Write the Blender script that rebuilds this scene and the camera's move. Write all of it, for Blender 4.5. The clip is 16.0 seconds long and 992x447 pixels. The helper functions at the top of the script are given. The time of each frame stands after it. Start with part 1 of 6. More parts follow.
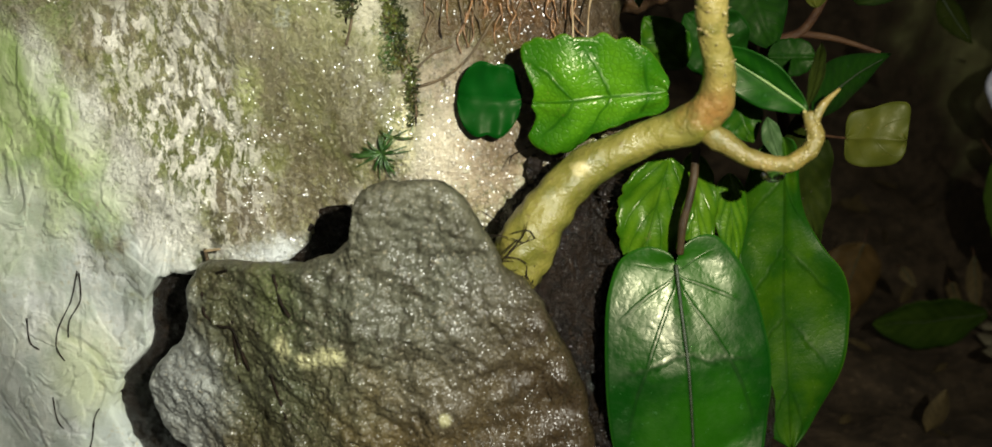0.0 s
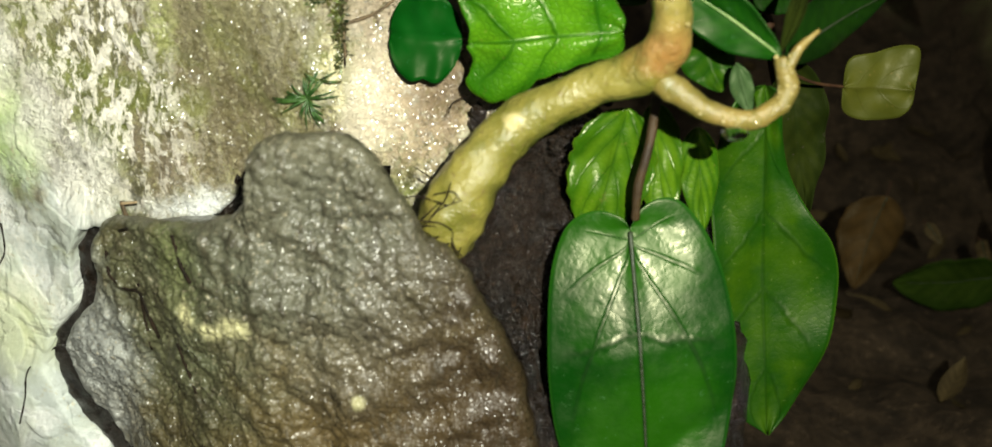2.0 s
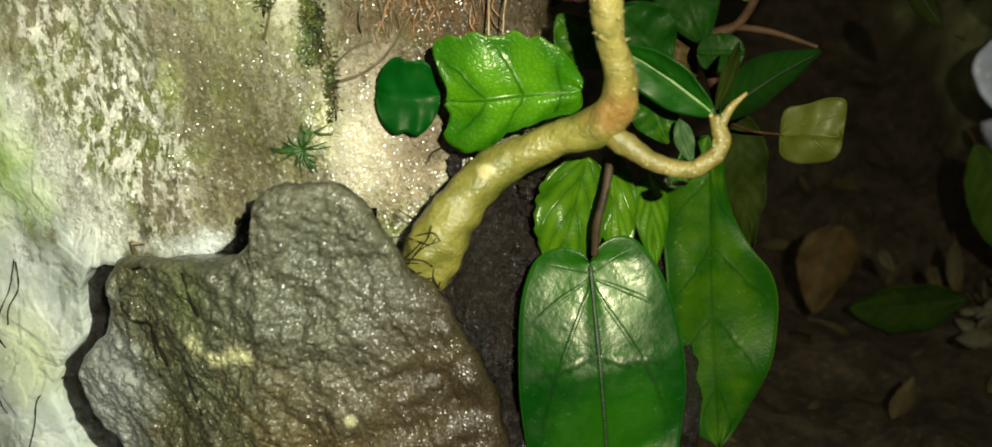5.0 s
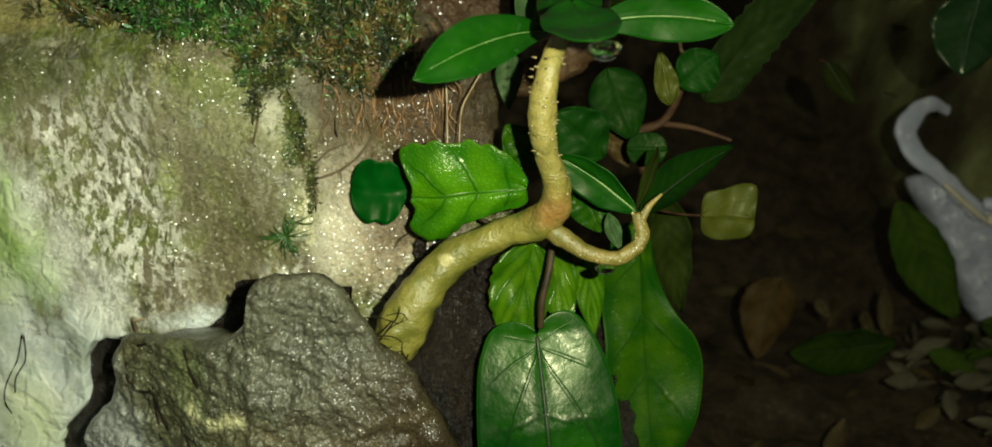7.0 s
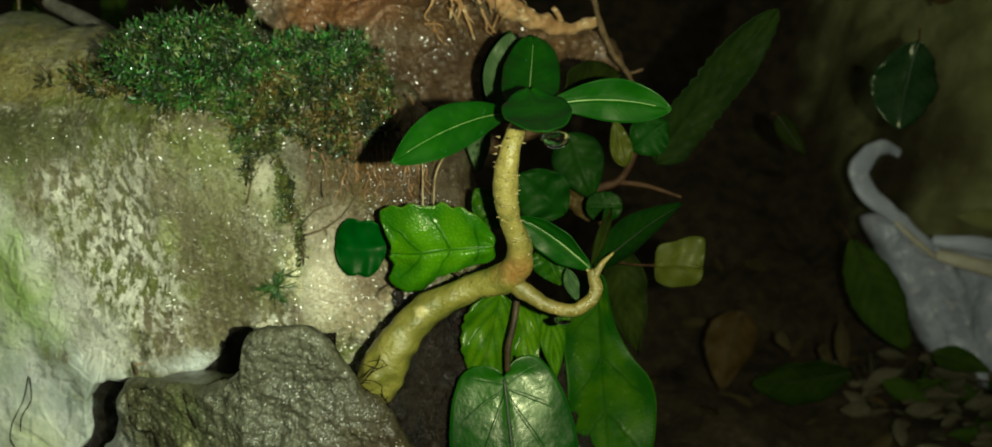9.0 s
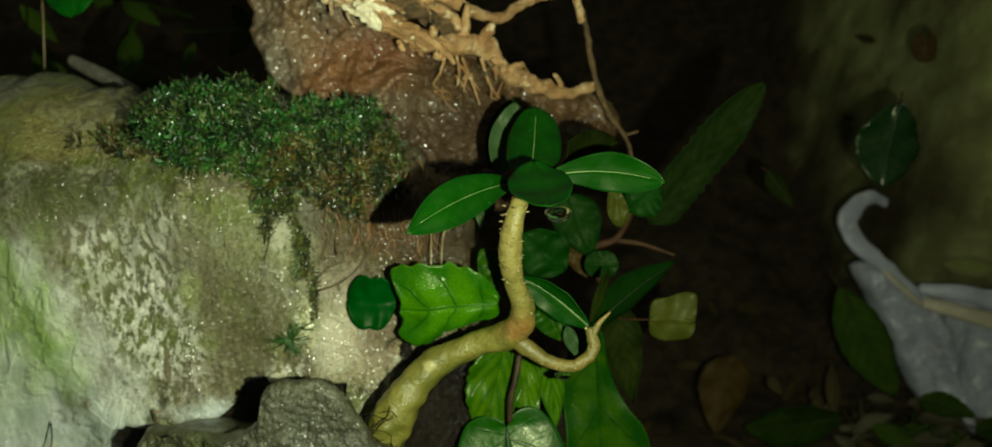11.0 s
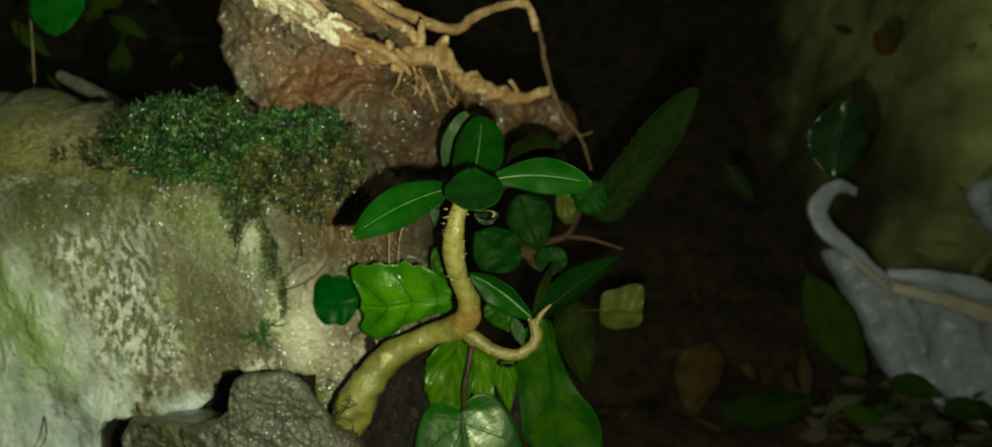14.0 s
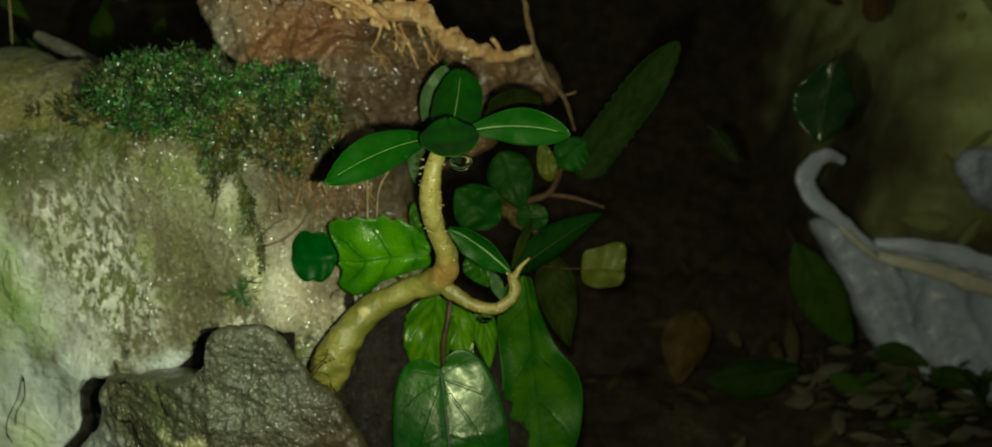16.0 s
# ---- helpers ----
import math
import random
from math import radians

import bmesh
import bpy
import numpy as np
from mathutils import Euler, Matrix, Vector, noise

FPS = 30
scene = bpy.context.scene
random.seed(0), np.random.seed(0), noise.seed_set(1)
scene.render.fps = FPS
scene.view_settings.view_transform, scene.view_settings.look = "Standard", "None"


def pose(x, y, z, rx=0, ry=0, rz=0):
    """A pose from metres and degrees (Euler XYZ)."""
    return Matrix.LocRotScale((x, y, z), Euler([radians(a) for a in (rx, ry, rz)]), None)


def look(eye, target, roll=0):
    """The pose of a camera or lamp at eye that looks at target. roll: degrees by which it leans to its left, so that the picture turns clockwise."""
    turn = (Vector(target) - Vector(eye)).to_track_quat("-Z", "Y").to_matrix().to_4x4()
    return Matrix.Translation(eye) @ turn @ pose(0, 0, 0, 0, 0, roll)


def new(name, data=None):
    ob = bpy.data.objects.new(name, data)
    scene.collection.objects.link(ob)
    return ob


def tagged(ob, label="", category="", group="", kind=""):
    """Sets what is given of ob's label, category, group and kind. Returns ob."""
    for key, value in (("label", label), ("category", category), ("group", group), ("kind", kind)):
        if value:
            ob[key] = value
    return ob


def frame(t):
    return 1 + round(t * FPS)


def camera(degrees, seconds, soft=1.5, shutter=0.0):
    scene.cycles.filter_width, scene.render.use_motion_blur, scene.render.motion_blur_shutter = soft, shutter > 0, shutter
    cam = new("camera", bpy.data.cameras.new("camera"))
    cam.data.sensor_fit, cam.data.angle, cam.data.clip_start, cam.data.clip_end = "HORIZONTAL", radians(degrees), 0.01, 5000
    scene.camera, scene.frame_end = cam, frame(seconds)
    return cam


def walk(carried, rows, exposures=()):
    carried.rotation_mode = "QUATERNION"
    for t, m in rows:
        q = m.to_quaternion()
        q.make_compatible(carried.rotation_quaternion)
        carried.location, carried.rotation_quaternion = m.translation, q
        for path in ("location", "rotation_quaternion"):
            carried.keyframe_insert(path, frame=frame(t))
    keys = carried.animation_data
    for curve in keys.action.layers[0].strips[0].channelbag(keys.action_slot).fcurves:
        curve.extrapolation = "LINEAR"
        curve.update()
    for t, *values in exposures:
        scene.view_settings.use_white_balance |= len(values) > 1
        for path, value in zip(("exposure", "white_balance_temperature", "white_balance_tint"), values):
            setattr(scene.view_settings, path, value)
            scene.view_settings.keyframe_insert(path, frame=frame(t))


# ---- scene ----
cam = camera(58.5, 16.0, 1.6)
cam.data.dof.use_dof, cam.data.dof.focus_distance, cam.data.dof.aperture_fstop = True, 0.42, 9.0
PATH = [
    (0, (0.033, -0.018, 0.315), (-0.117, 1.926, -0.13), -0.5),
    (0.5, (0.042, 0.008, 0.313), (-0.123, 1.945, -0.158), -0.6),
    (1, (0.049, 0.02, 0.315), (-0.141, 1.949, -0.179), -0.8),
    (1.5, (0.06, 0.022, 0.317), (-0.163, 1.939, -0.207), -0.4),
    (2, (0.071, 0.033, 0.312), (-0.164, 1.933, -0.268), -0.2),
    (2.5, (0.077, 0.046, 0.305), (-0.17, 1.935, -0.304), -0.6),
    (3, (0.078, 0.047, 0.306), (-0.172, 1.937, -0.297), -0.6),
    (3.2, (0.077, 0.048, 0.306), (-0.18, 1.935, -0.306), -0.5),
    (5.3, (0.078, -0.019, 0.335), (-0.086, 1.91, -0.166), -0.2),
    (5.5, (0.081, -0.026, 0.34), (-0.068, 1.907, -0.152), -0.2),
    (6, (0.084, -0.041, 0.349), (-0.063, 1.896, -0.125), -0.5),
    (6.5, (0.088, -0.05, 0.355), (-0.04, 1.894, -0.1), -0.6),
    (7, (0.088, -0.063, 0.364), (-0.032, 1.885, -0.074), -0.6),
    (7.5, (0.089, -0.073, 0.37), (-0.023, 1.877, -0.063), -0.5),
    (8, (0.09, -0.083, 0.376), (-0.012, 1.87, -0.044), -0.5),
    (8.5, (0.09, -0.094, 0.384), (-0.004, 1.863, -0.018), -0.4),
    (9, (0.097, -0.107, 0.391), (0.018, 1.854, 0.004), -0.5),
    (11.5, (0.093, -0.139, 0.417), (0.026, 1.837, 0.12), 0.1),
    (12, (0.094, -0.143, 0.422), (0.038, 1.835, 0.134), 0.1),
    (12.5, (0.1, -0.148, 0.424), (0.059, 1.831, 0.134), 0.0),
    (13, (0.108, -0.157, 0.428), (0.057, 1.822, 0.143), -0.2),
    (13.5, (0.118, -0.162, 0.427), (0.064, 1.814, 0.127), -0.4),
    (14, (0.131, -0.172, 0.423), (0.04, 1.798, 0.09), -1.3),
    (14.5, (0.128, -0.171, 0.415), (0.003, 1.791, 0.049), -1.3),
    (15, (0.13, -0.182, 0.416), (-0.026, 1.778, 0.048), -1.9),
    (15.5, (0.131, -0.176, 0.411), (0.026, 1.786, 0.04), -1.4),
    (16, (0.14, -0.17, 0.405), (0.061, 1.793, 0.033), -1.2),
]
walk(cam, [(t, look(eye, target, roll)) for t, eye, target, roll in PATH], [(0, 0.77, 6200, 18), (1, 1.00, 6200, 18), (1.5, 1.04, 6220, 17), (2.5, 1.32, 6280, 15), (3, 1.34, 6280, 14), (5.5, 0.80, 6480, 6), (8, 0.40, 6600, -5), (11.5, 0.04, 6700, -13), (13.5, -0.05, 6700, -13), (14.5, -0.12, 6700, -13), (16, -0.10, 6700, -13)])

# ---- light ----
world = bpy.data.worlds.new("night")
world.use_nodes = True
scene.world = world
world.node_tree.nodes["Background"].inputs[0].default_value = (0.60, 0.62, 0.50, 1)
world.node_tree.nodes["Background"].inputs[1].default_value = 0.11

torch_data = bpy.data.lights.new("torch", "SPOT")
torch_data.energy = 15.0
torch_data.color = (0.95, 0.97, 0.78)
torch_data.spot_size = radians(176)
torch_data.spot_blend = 1.0
torch_data.shadow_soft_size = 0.004
torch = new("torch", torch_data)
torch.matrix_world = look((0.142, -0.075, 0.385), (-0.09, 0.42, 0.30))


# ---- materials ----
class Nodes:
    """A short way to write node trees."""

    def __init__(self, name):
        self.mat = bpy.data.materials.new(name)
        self.mat.use_nodes = True
        self.tree = self.mat.node_tree
        self.bsdf = self.tree.nodes["Principled BSDF"]
        self.out = self.tree.nodes["Material Output"]
        self.pos = self.add("ShaderNodeNewGeometry").outputs["Position"]

    def add(self, kind, **props):
        n = self.tree.nodes.new(kind)
        for key, value in props.items():
            setattr(n, key, value)
        return n

    def link(self, a, b):
        self.tree.links.new(a, b)

    def put(self, socket, value):
        if isinstance(value, bpy.types.NodeSocket):
            self.link(value, socket)
        else:
            socket.default_value = value

    def noise(self, scale, detail=5.0, rough=0.6, distort=0.0, vector=None):
        n = self.add("ShaderNodeTexNoise")
        n.inputs["Scale"].default_value = scale
        n.inputs["Detail"].default_value = detail
        n.inputs["Roughness"].default_value = rough
        n.inputs["Distortion"].default_value = distort
        self.link(vector or self.pos, n.inputs["Vector"])
        return n.outputs["Fac"]

    def cells(self, scale, feature="F1", vector=None, out="Distance"):
        n = self.add("ShaderNodeTexVoronoi", feature=feature)
        n.inputs["Scale"].default_value = scale
        self.link(vector or self.pos, n.inputs["Vector"])
        return n.outputs[out]

    def ramp(self, value, low, high, a=0.0, b=1.0):
        n = self.add("ShaderNodeMapRange", interpolation_type="SMOOTHSTEP")
        for i, v in enumerate((value, low, high, a, b)):
            self.put(n.inputs[i], v)
        return n.outputs[0]

    def calc(self, op, a, b=0.0, c=0.0):
        n = self.add("ShaderNodeMath", operation=op)
        for i, v in enumerate((a, b, c)):
            self.put(n.inputs[i], v)
        return n.outputs[0]

    def mix(self, fac, a, b):
        n = self.add("ShaderNodeMix", data_type="RGBA")
        self.put(n.inputs[0], fac)
        for i, v in ((6, a), (7, b)):
            self.put(n.inputs[i], (*v, 1) if isinstance(v, tuple) else v)
        return n.outputs[2]

    def blob(self, centre, size, edge=0.35, ragged=None):
        """1 inside an ellipsoid, 0 outside, with a ragged edge."""
        m = self.add("ShaderNodeVectorMath", operation="SUBTRACT")
        self.link(self.pos, m.inputs[0])
        m.inputs[1].default_value = centre
        d = self.add("ShaderNodeVectorMath", operation="DIVIDE")
        self.link(m.outputs[0], d.inputs[0])
        d.inputs[1].default_value = size
        length = self.add("ShaderNodeVectorMath", operation="LENGTH")
        self.link(d.outputs[0], length.inputs[0])
        r = length.outputs["Value"]
        if ragged is not None:
            r = self.calc("ADD", r, self.calc("MULTIPLY", self.calc("SUBTRACT", ragged, 0.5), 1.6))
        return self.ramp(r, 1 - edge, 1 + edge, 1.0, 0.0)

    def bump(self, height, distance, strength=1.0, after=None):
        n = self.add("ShaderNodeBump")
        self.put(n.inputs["Strength"], strength)
        n.inputs["Distance"].default_value = distance
        self.link(height, n.inputs["Height"])
        if after is not None:
            self.link(after, n.inputs["Normal"])
        return n.outputs[0]

    def glints(self, scale, amount, normal):
        """Crystal faces: every grain is turned a little its own way."""
        c = self.cells(scale, out="Color")
        m = self.add("ShaderNodeVectorMath", operation="SUBTRACT")
        self.link(c, m.inputs[0])
        m.inputs[1].default_value = (0.5, 0.5, 0.5)
        sc = self.add("ShaderNodeVectorMath", operation="SCALE")
        self.link(m.outputs[0], sc.inputs[0])
        self.put(sc.inputs["Scale"], amount)
        ad = self.add("ShaderNodeVectorMath", operation="ADD")
        self.link(normal, ad.inputs[0])
        self.link(sc.outputs[0], ad.inputs[1])
        no = self.add("ShaderNodeVectorMath", operation="NORMALIZE")
        self.link(ad.outputs[0], no.inputs[0])
        return no.outputs[0]

    def finish(self, colour, roughness, normal=None, **more):
        self.put(self.bsdf.inputs["Base Color"], (*colour, 1) if isinstance(colour, tuple) else colour)
        self.put(self.bsdf.inputs["Roughness"], roughness)
        if normal is not None:
            self.link(normal, self.bsdf.inputs["Normal"])
        for key, value in more.items():
            self.put(self.bsdf.inputs[key.replace("_", " ")], value)
        return self.mat


def wall_material():
    k = Nodes("stained_limestone")
    big, mid, fine = k.noise(14, 6), k.noise(60, 6), k.noise(420, 4)
    ragged, chips = k.noise(45, 6, 0.7), k.noise(150, 6, 0.75)

    def stain(col, centre, size, edge, colour, strength=1.0, rag=ragged):
        m = k.blob((centre[0], 0.41, centre[1]), (size[0], 0.2, size[1]), edge, rag)
        if rag is not ragged:
            m = k.calc("MULTIPLY", m, k.ramp(chips, 0.42, 0.52))
        return k.mix(k.calc("MULTIPLY", m, strength) if strength < 1 else m, col, colour)

    # olive-brown stone with patches of grey and tan
    col = k.mix(k.ramp(big, 0.36, 0.64), (0.088, 0.092, 0.018), (0.200, 0.200, 0.056))
    col = k.mix(k.ramp(k.noise(38, 7, 0.7, 0.6), 0.50, 0.56), col, (0.130, 0.116, 0.050))
    col = k.mix(k.calc("MULTIPLY", k.ramp(mid, 0.51, 0.57), 0.9), col, (0.054, 0.046, 0.014))
    col = k.mix(k.calc("MULTIPLY", k.ramp(k.noise(75, 7, 0.75, 0.5), 0.55, 0.61), 0.6), col, (0.31, 0.275, 0.15))
    col = k.mix(k.calc("MULTIPLY", k.ramp(k.noise(33, 6, 0.7), 0.55, 0.62), 0.7), col, (0.13, 0.155, 0.040))
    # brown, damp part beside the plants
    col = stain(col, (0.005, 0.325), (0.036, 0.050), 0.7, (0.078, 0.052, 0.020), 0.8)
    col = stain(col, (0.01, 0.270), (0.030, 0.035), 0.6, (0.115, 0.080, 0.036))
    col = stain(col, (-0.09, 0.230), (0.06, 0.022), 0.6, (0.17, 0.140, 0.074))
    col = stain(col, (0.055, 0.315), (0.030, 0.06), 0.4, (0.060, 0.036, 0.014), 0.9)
    col = stain(col, (-0.022, 0.256), (0.022, 0.017), 0.6, (0.40, 0.34, 0.23), 0.6)
    # smooth brown runs without crystals
    run = k.blob((-0.109, 0.41, 0.306), (0.014, 0.2, 0.024), 0.6, ragged)
    for c, r in (((-0.100, 0.276), (0.018, 0.024)), ((-0.082, 0.248), (0.022, 0.020))):
        run = k.calc("MAXIMUM", run, k.blob((c[0], 0.41, c[1]), (r[0], 0.2, r[1]), 0.6, ragged))
    col = k.mix(k.calc("MULTIPLY", run, 0.85), col, (0.098, 0.082, 0.034))
    col = stain(col, (-0.135, 0.330), (0.055, 0.016), 0.6, (0.150, 0.142, 0.058), 0.8)
    col = stain(col, (-0.20, 0.305), (0.085, 0.050), 0.6, (0.32, 0.30, 0.155), 0.6)
    # thin green film
    green = k.blob((-0.275, 0.44, 0.255), (0.078, 0.2, 0.075), 0.22, k.noise(16, 6, 0.6))
    film = k.mix(k.ramp(k.noise(24, 6, 0.65, 0.8), 0.40, 0.62), (0.36, 0.50, 0.15), (0.64, 0.73, 0.38))
    col = k.mix(k.calc("MULTIPLY", green, 0.92), col, film)
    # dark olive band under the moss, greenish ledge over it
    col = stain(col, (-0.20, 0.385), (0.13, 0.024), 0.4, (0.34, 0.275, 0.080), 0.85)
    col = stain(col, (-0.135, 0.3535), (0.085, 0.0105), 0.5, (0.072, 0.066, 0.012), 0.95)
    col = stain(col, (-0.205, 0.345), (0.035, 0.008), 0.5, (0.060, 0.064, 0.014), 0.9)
    col = stain(col, (-0.215, 0.325), (0.022, 0.014), 0.5, (0.16, 0.21, 0.055), 0.8)
    # grey lime crust, low down
    crust = k.blob((-0.27, 0.46, 0.10), (0.17, 0.4, 0.125), 0.22, k.noise(22, 5, 0.6))
    crust_col = k.mix(k.ramp(k.noise(30, 6, 0.6, 1.0), 0.4, 0.62), (0.48, 0.52, 0.48), (0.72, 0.73, 0.69))
    crust_col = k.mix(k.calc("MULTIPLY", k.ramp(k.noise(75, 7, 0.7, 1.2), 0.50, 0.58), 0.45), crust_col, (0.40, 0.42, 0.37))
    crust_col = k.mix(k.calc("MULTIPLY", k.ramp(k.noise(18, 5, 0.6), 0.54, 0.64), 0.3), crust_col, (0.56, 0.60, 0.42))
    crust_col = k.mix(k.calc("MULTIPLY", k.blob((-0.235, 0.45, 0.13), (0.020, 0.2, 0.03), 0.7, ragged), 0.6), crust_col, (0.50, 0.54, 0.22))
    crust_col = k.mix(k.calc("MULTIPLY", k.ramp(k.noise(17, 5, 0.6, 0.8), 0.47, 0.50), 0.35), crust_col, (0.46, 0.50, 0.40))
    col = k.mix(crust, col, crust_col)
    # runs of damp, drawn out downwards
    drawn = k.add("ShaderNodeVectorMath", operation="MULTIPLY")
    k.link(k.pos, drawn.inputs[0])
    drawn.inputs[1].default_value = (1.0, 1.0, 0.34)
    bare = k.ramp(k.calc("MAXIMUM", crust, green), 0.0, 0.8, 1.0, 0.0)
    runs = k.noise(120, 6, 0.72, 0.5, drawn.outputs[0])
    col = k.mix(k.calc("MULTIPLY", k.calc("MULTIPLY", k.ramp(runs, 0.53, 0.57), 0.45), bare), col, (0.052, 0.050, 0.012))
    col = k.mix(k.calc("MULTIPLY", k.calc("MULTIPLY", k.ramp(runs, 0.47, 0.42), 0.50), bare), col, (0.33, 0.32, 0.135))
    fleck = k.noise(330, 5, 0.75, 0.3)
    col = k.mix(k.calc("MULTIPLY", k.calc("MULTIPLY", k.ramp(fleck, 0.54, 0.58), 0.40), bare), col, (0.044, 0.040, 0.012))
    col = k.mix(k.calc("MULTIPLY", k.calc("MULTIPLY", k.ramp(fleck, 0.44, 0.40), 0.50), bare), col, (0.46, 0.43, 0.23))
    wash = k.ramp(k.noise(21, 6, 0.65, 0.7), 0.50, 0.60)
    col = k.mix(k.calc("MULTIPLY", k.calc("MULTIPLY", wash, 0.55), bare), col, (0.155, 0.192, 0.024))
    col = k.mix(k.calc("MULTIPLY", k.calc("MULTIPLY", k.ramp(k.noise(27, 6, 0.65, 0.7), 0.51, 0.60), 0.65), bare), col, (0.215, 0.170, 0.110))
    # white crystals in flecks, drawn out downwards
    stretch = k.add("ShaderNodeVectorMath", operation="MULTIPLY")
    k.link(k.pos, stretch.inputs[0])
    stretch.inputs[1].default_value = (1.0, 1.0, 0.6)
    flecks = k.ramp(k.noise(190, 5, 0.7, 0.4, stretch.outputs[0]), 0.465, 0.545)
    zone = k.blob((-0.152, 0.41, 0.270), (0.046, 0.2, 0.060), 0.7, ragged)
    for c, r in (((-0.182, 0.315), (0.016, 0.012)), ((-0.060, 0.225), (0.02, 0.014))):
        zone = k.calc("MAXIMUM", zone, k.blob((c[0], 0.40, c[1]), (r[0], 0.2, r[1]), 0.7, ragged))
    zone = k.calc("MAXIMUM", zone, k.calc("MULTIPLY", k.ramp(k.noise(16, 3), 0.48, 0.6), 0.22))
    for c, r in (((-0.024, 0.256), (0.030, 0.024)), ((-0.058, 0.286), (0.014, 0.026)), ((-0.012, 0.300), (0.012, 0.010))):
        zone = k.calc("MAXIMUM", zone, k.calc("MULTIPLY", k.blob((c[0], 0.40, c[1]), (r[0], 0.2, r[1]), 0.7, ragged), 0.3))
    zone = k.calc("MULTIPLY", zone, k.ramp(run, 0.0, 1.0, 1.0, 0.15))
    col = k.mix(k.calc("MULTIPLY", zone, k.calc("MULTIPLY", flecks, k.ramp(k.noise(70, 4), 0.35, 0.6, 0.65, 0.95))), col, (0.92, 0.87, 0.74))
    band = k.blob((-0.2285, 0.42, 0.290), (0.010, 0.2, 0.022), 0.7, ragged)
    for c, r in (((-0.207, 0.42, 0.268), (0.012, 0.2, 0.020)), ((-0.188, 0.42, 0.240), (0.014, 0.2, 0.022)), ((-0.168, 0.42, 0.215), (0.018, 0.2, 0.018))):
        band = k.calc("MAXIMUM", band, k.blob(c, r, 0.7, ragged))
    col = k.mix(k.calc("MULTIPLY", band, k.ramp(k.noise(120, 5, 0.7), 0.36, 0.5, 0.45, 0.95)), col, (0.78, 0.76, 0.66))
    # single pale and grey patches
    grit = k.noise(110, 5, 0.7)
    col = stain(col, (-0.070, 0.305), (0.040, 0.030), 0.7, (0.30, 0.29, 0.16), 0.6, grit)
    col = stain(col, (-0.026, 0.252), (0.012, 0.020), 0.7, (0.70, 0.62, 0.45), 0.95, ragged)
    col = stain(col, (-0.002, 0.250), (0.022, 0.024), 0.7, (0.42, 0.32, 0.20), 0.8, grit)
    col = stain(col, (0.004, 0.262), (0.012, 0.022), 0.7, (0.110, 0.070, 0.032), 0.7, ragged)
    col = stain(col, (-0.020, 0.285), (0.016, 0.018), 0.6, (0.44, 0.36, 0.25), 0.8, grit)
    col = stain(col, (-0.080, 0.262), (0.036, 0.048), 0.7, (0.135, 0.108, 0.048), 0.5)
    col = stain(col, (-0.118, 0.286), (0.007, 0.010), 0.6, (0.36, 0.38, 0.14), 0.8, grit)
    col = stain(col, (-0.034, 0.331), (0.013, 0.013), 0.5, (0.150, 0.145, 0.098), 0.8)
    col = stain(col, (-0.056, 0.319), (0.008, 0.010), 0.4, (0.54, 0.50, 0.36), 0.8, grit)
    col = stain(col, (-0.095, 0.317), (0.0045, 0.0055), 0.25, (0.36, 0.37, 0.28), 0.8, grit)
    col = stain(col, (-0.041, 0.262), (0.005, 0.017), 0.5, (0.64, 0.58, 0.34), 0.9, grit)
    col = stain(col, (-0.185, 0.357), (0.008, 0.0025), 0.5, (0.40, 0.37, 0.25), 0.8, grit)
    col = stain(col, (-0.100, 0.2020), (0.034, 0.0060), 0.6, (0.46, 0.46, 0.40), 0.9, ragged)
    col = stain(col, (-0.095, 0.2000), (0.030, 0.0100), 0.5, (0.68, 0.70, 0.68), 0.9, grit)
    col = k.mix(k.calc("MULTIPLY", green, 0.35), col, film)
    stray = k.calc("MULTIPLY", k.ramp(k.noise(260, 3, 0.7), 0.60, 0.66), k.ramp(k.noise(20), 0.40, 0.58))
    col = k.mix(k.calc("MULTIPLY", stray, 0.7), col, (0.44, 0.41, 0.27))
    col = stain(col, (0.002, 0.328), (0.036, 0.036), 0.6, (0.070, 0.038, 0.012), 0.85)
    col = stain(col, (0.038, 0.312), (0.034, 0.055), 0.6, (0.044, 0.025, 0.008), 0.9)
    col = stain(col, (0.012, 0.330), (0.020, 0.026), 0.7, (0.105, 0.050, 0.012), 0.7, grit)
    col = stain(col, (-0.200, 0.338), (0.034, 0.014), 0.6, (0.100, 0.102, 0.030), 0.75)
    dry = k.ramp(k.calc("MAXIMUM", crust, k.calc("MULTIPLY", green, 0.8)), 0.0, 1.0, 1.0, 0.2)
    rough = k.ramp(k.noise(50, 5), 0.35, 0.65, 0.28, 0.5)
    n = k.bump(k.noise(55, 8, 0.75), 0.006, k.ramp(dry, 0.2, 1.0, 0.3, 0.9))
    n = k.bump(k.noise(170, 5, 0.7), 0.0040, k.ramp(dry, 0.2, 1.0, 0.15, 0.7), n)
    n = k.bump(fine, 0.0020, k.calc("MULTIPLY", dry, 0.6), n)
    steps = k.calc("ADD", k.ramp(k.noise(17, 4, 0.5, 0.8), 0.45, 0.51), k.ramp(k.noise(28, 4, 0.5, 0.8), 0.51, 0.57))
    n = k.bump(steps, 0.003, k.ramp(dry, 0.2, 1.0, 0.35, 0.0), n)
    n = k.bump(flecks, 0.0012, k.calc("MULTIPLY", zone, 0.6), n)
    wet = k.calc("MULTIPLY", k.ramp(k.noise(55, 5, 0.7), 0.44, 0.56, 0.04, 0.9), k.ramp(dry, 0.3, 0.9, 0.05, 1.0))
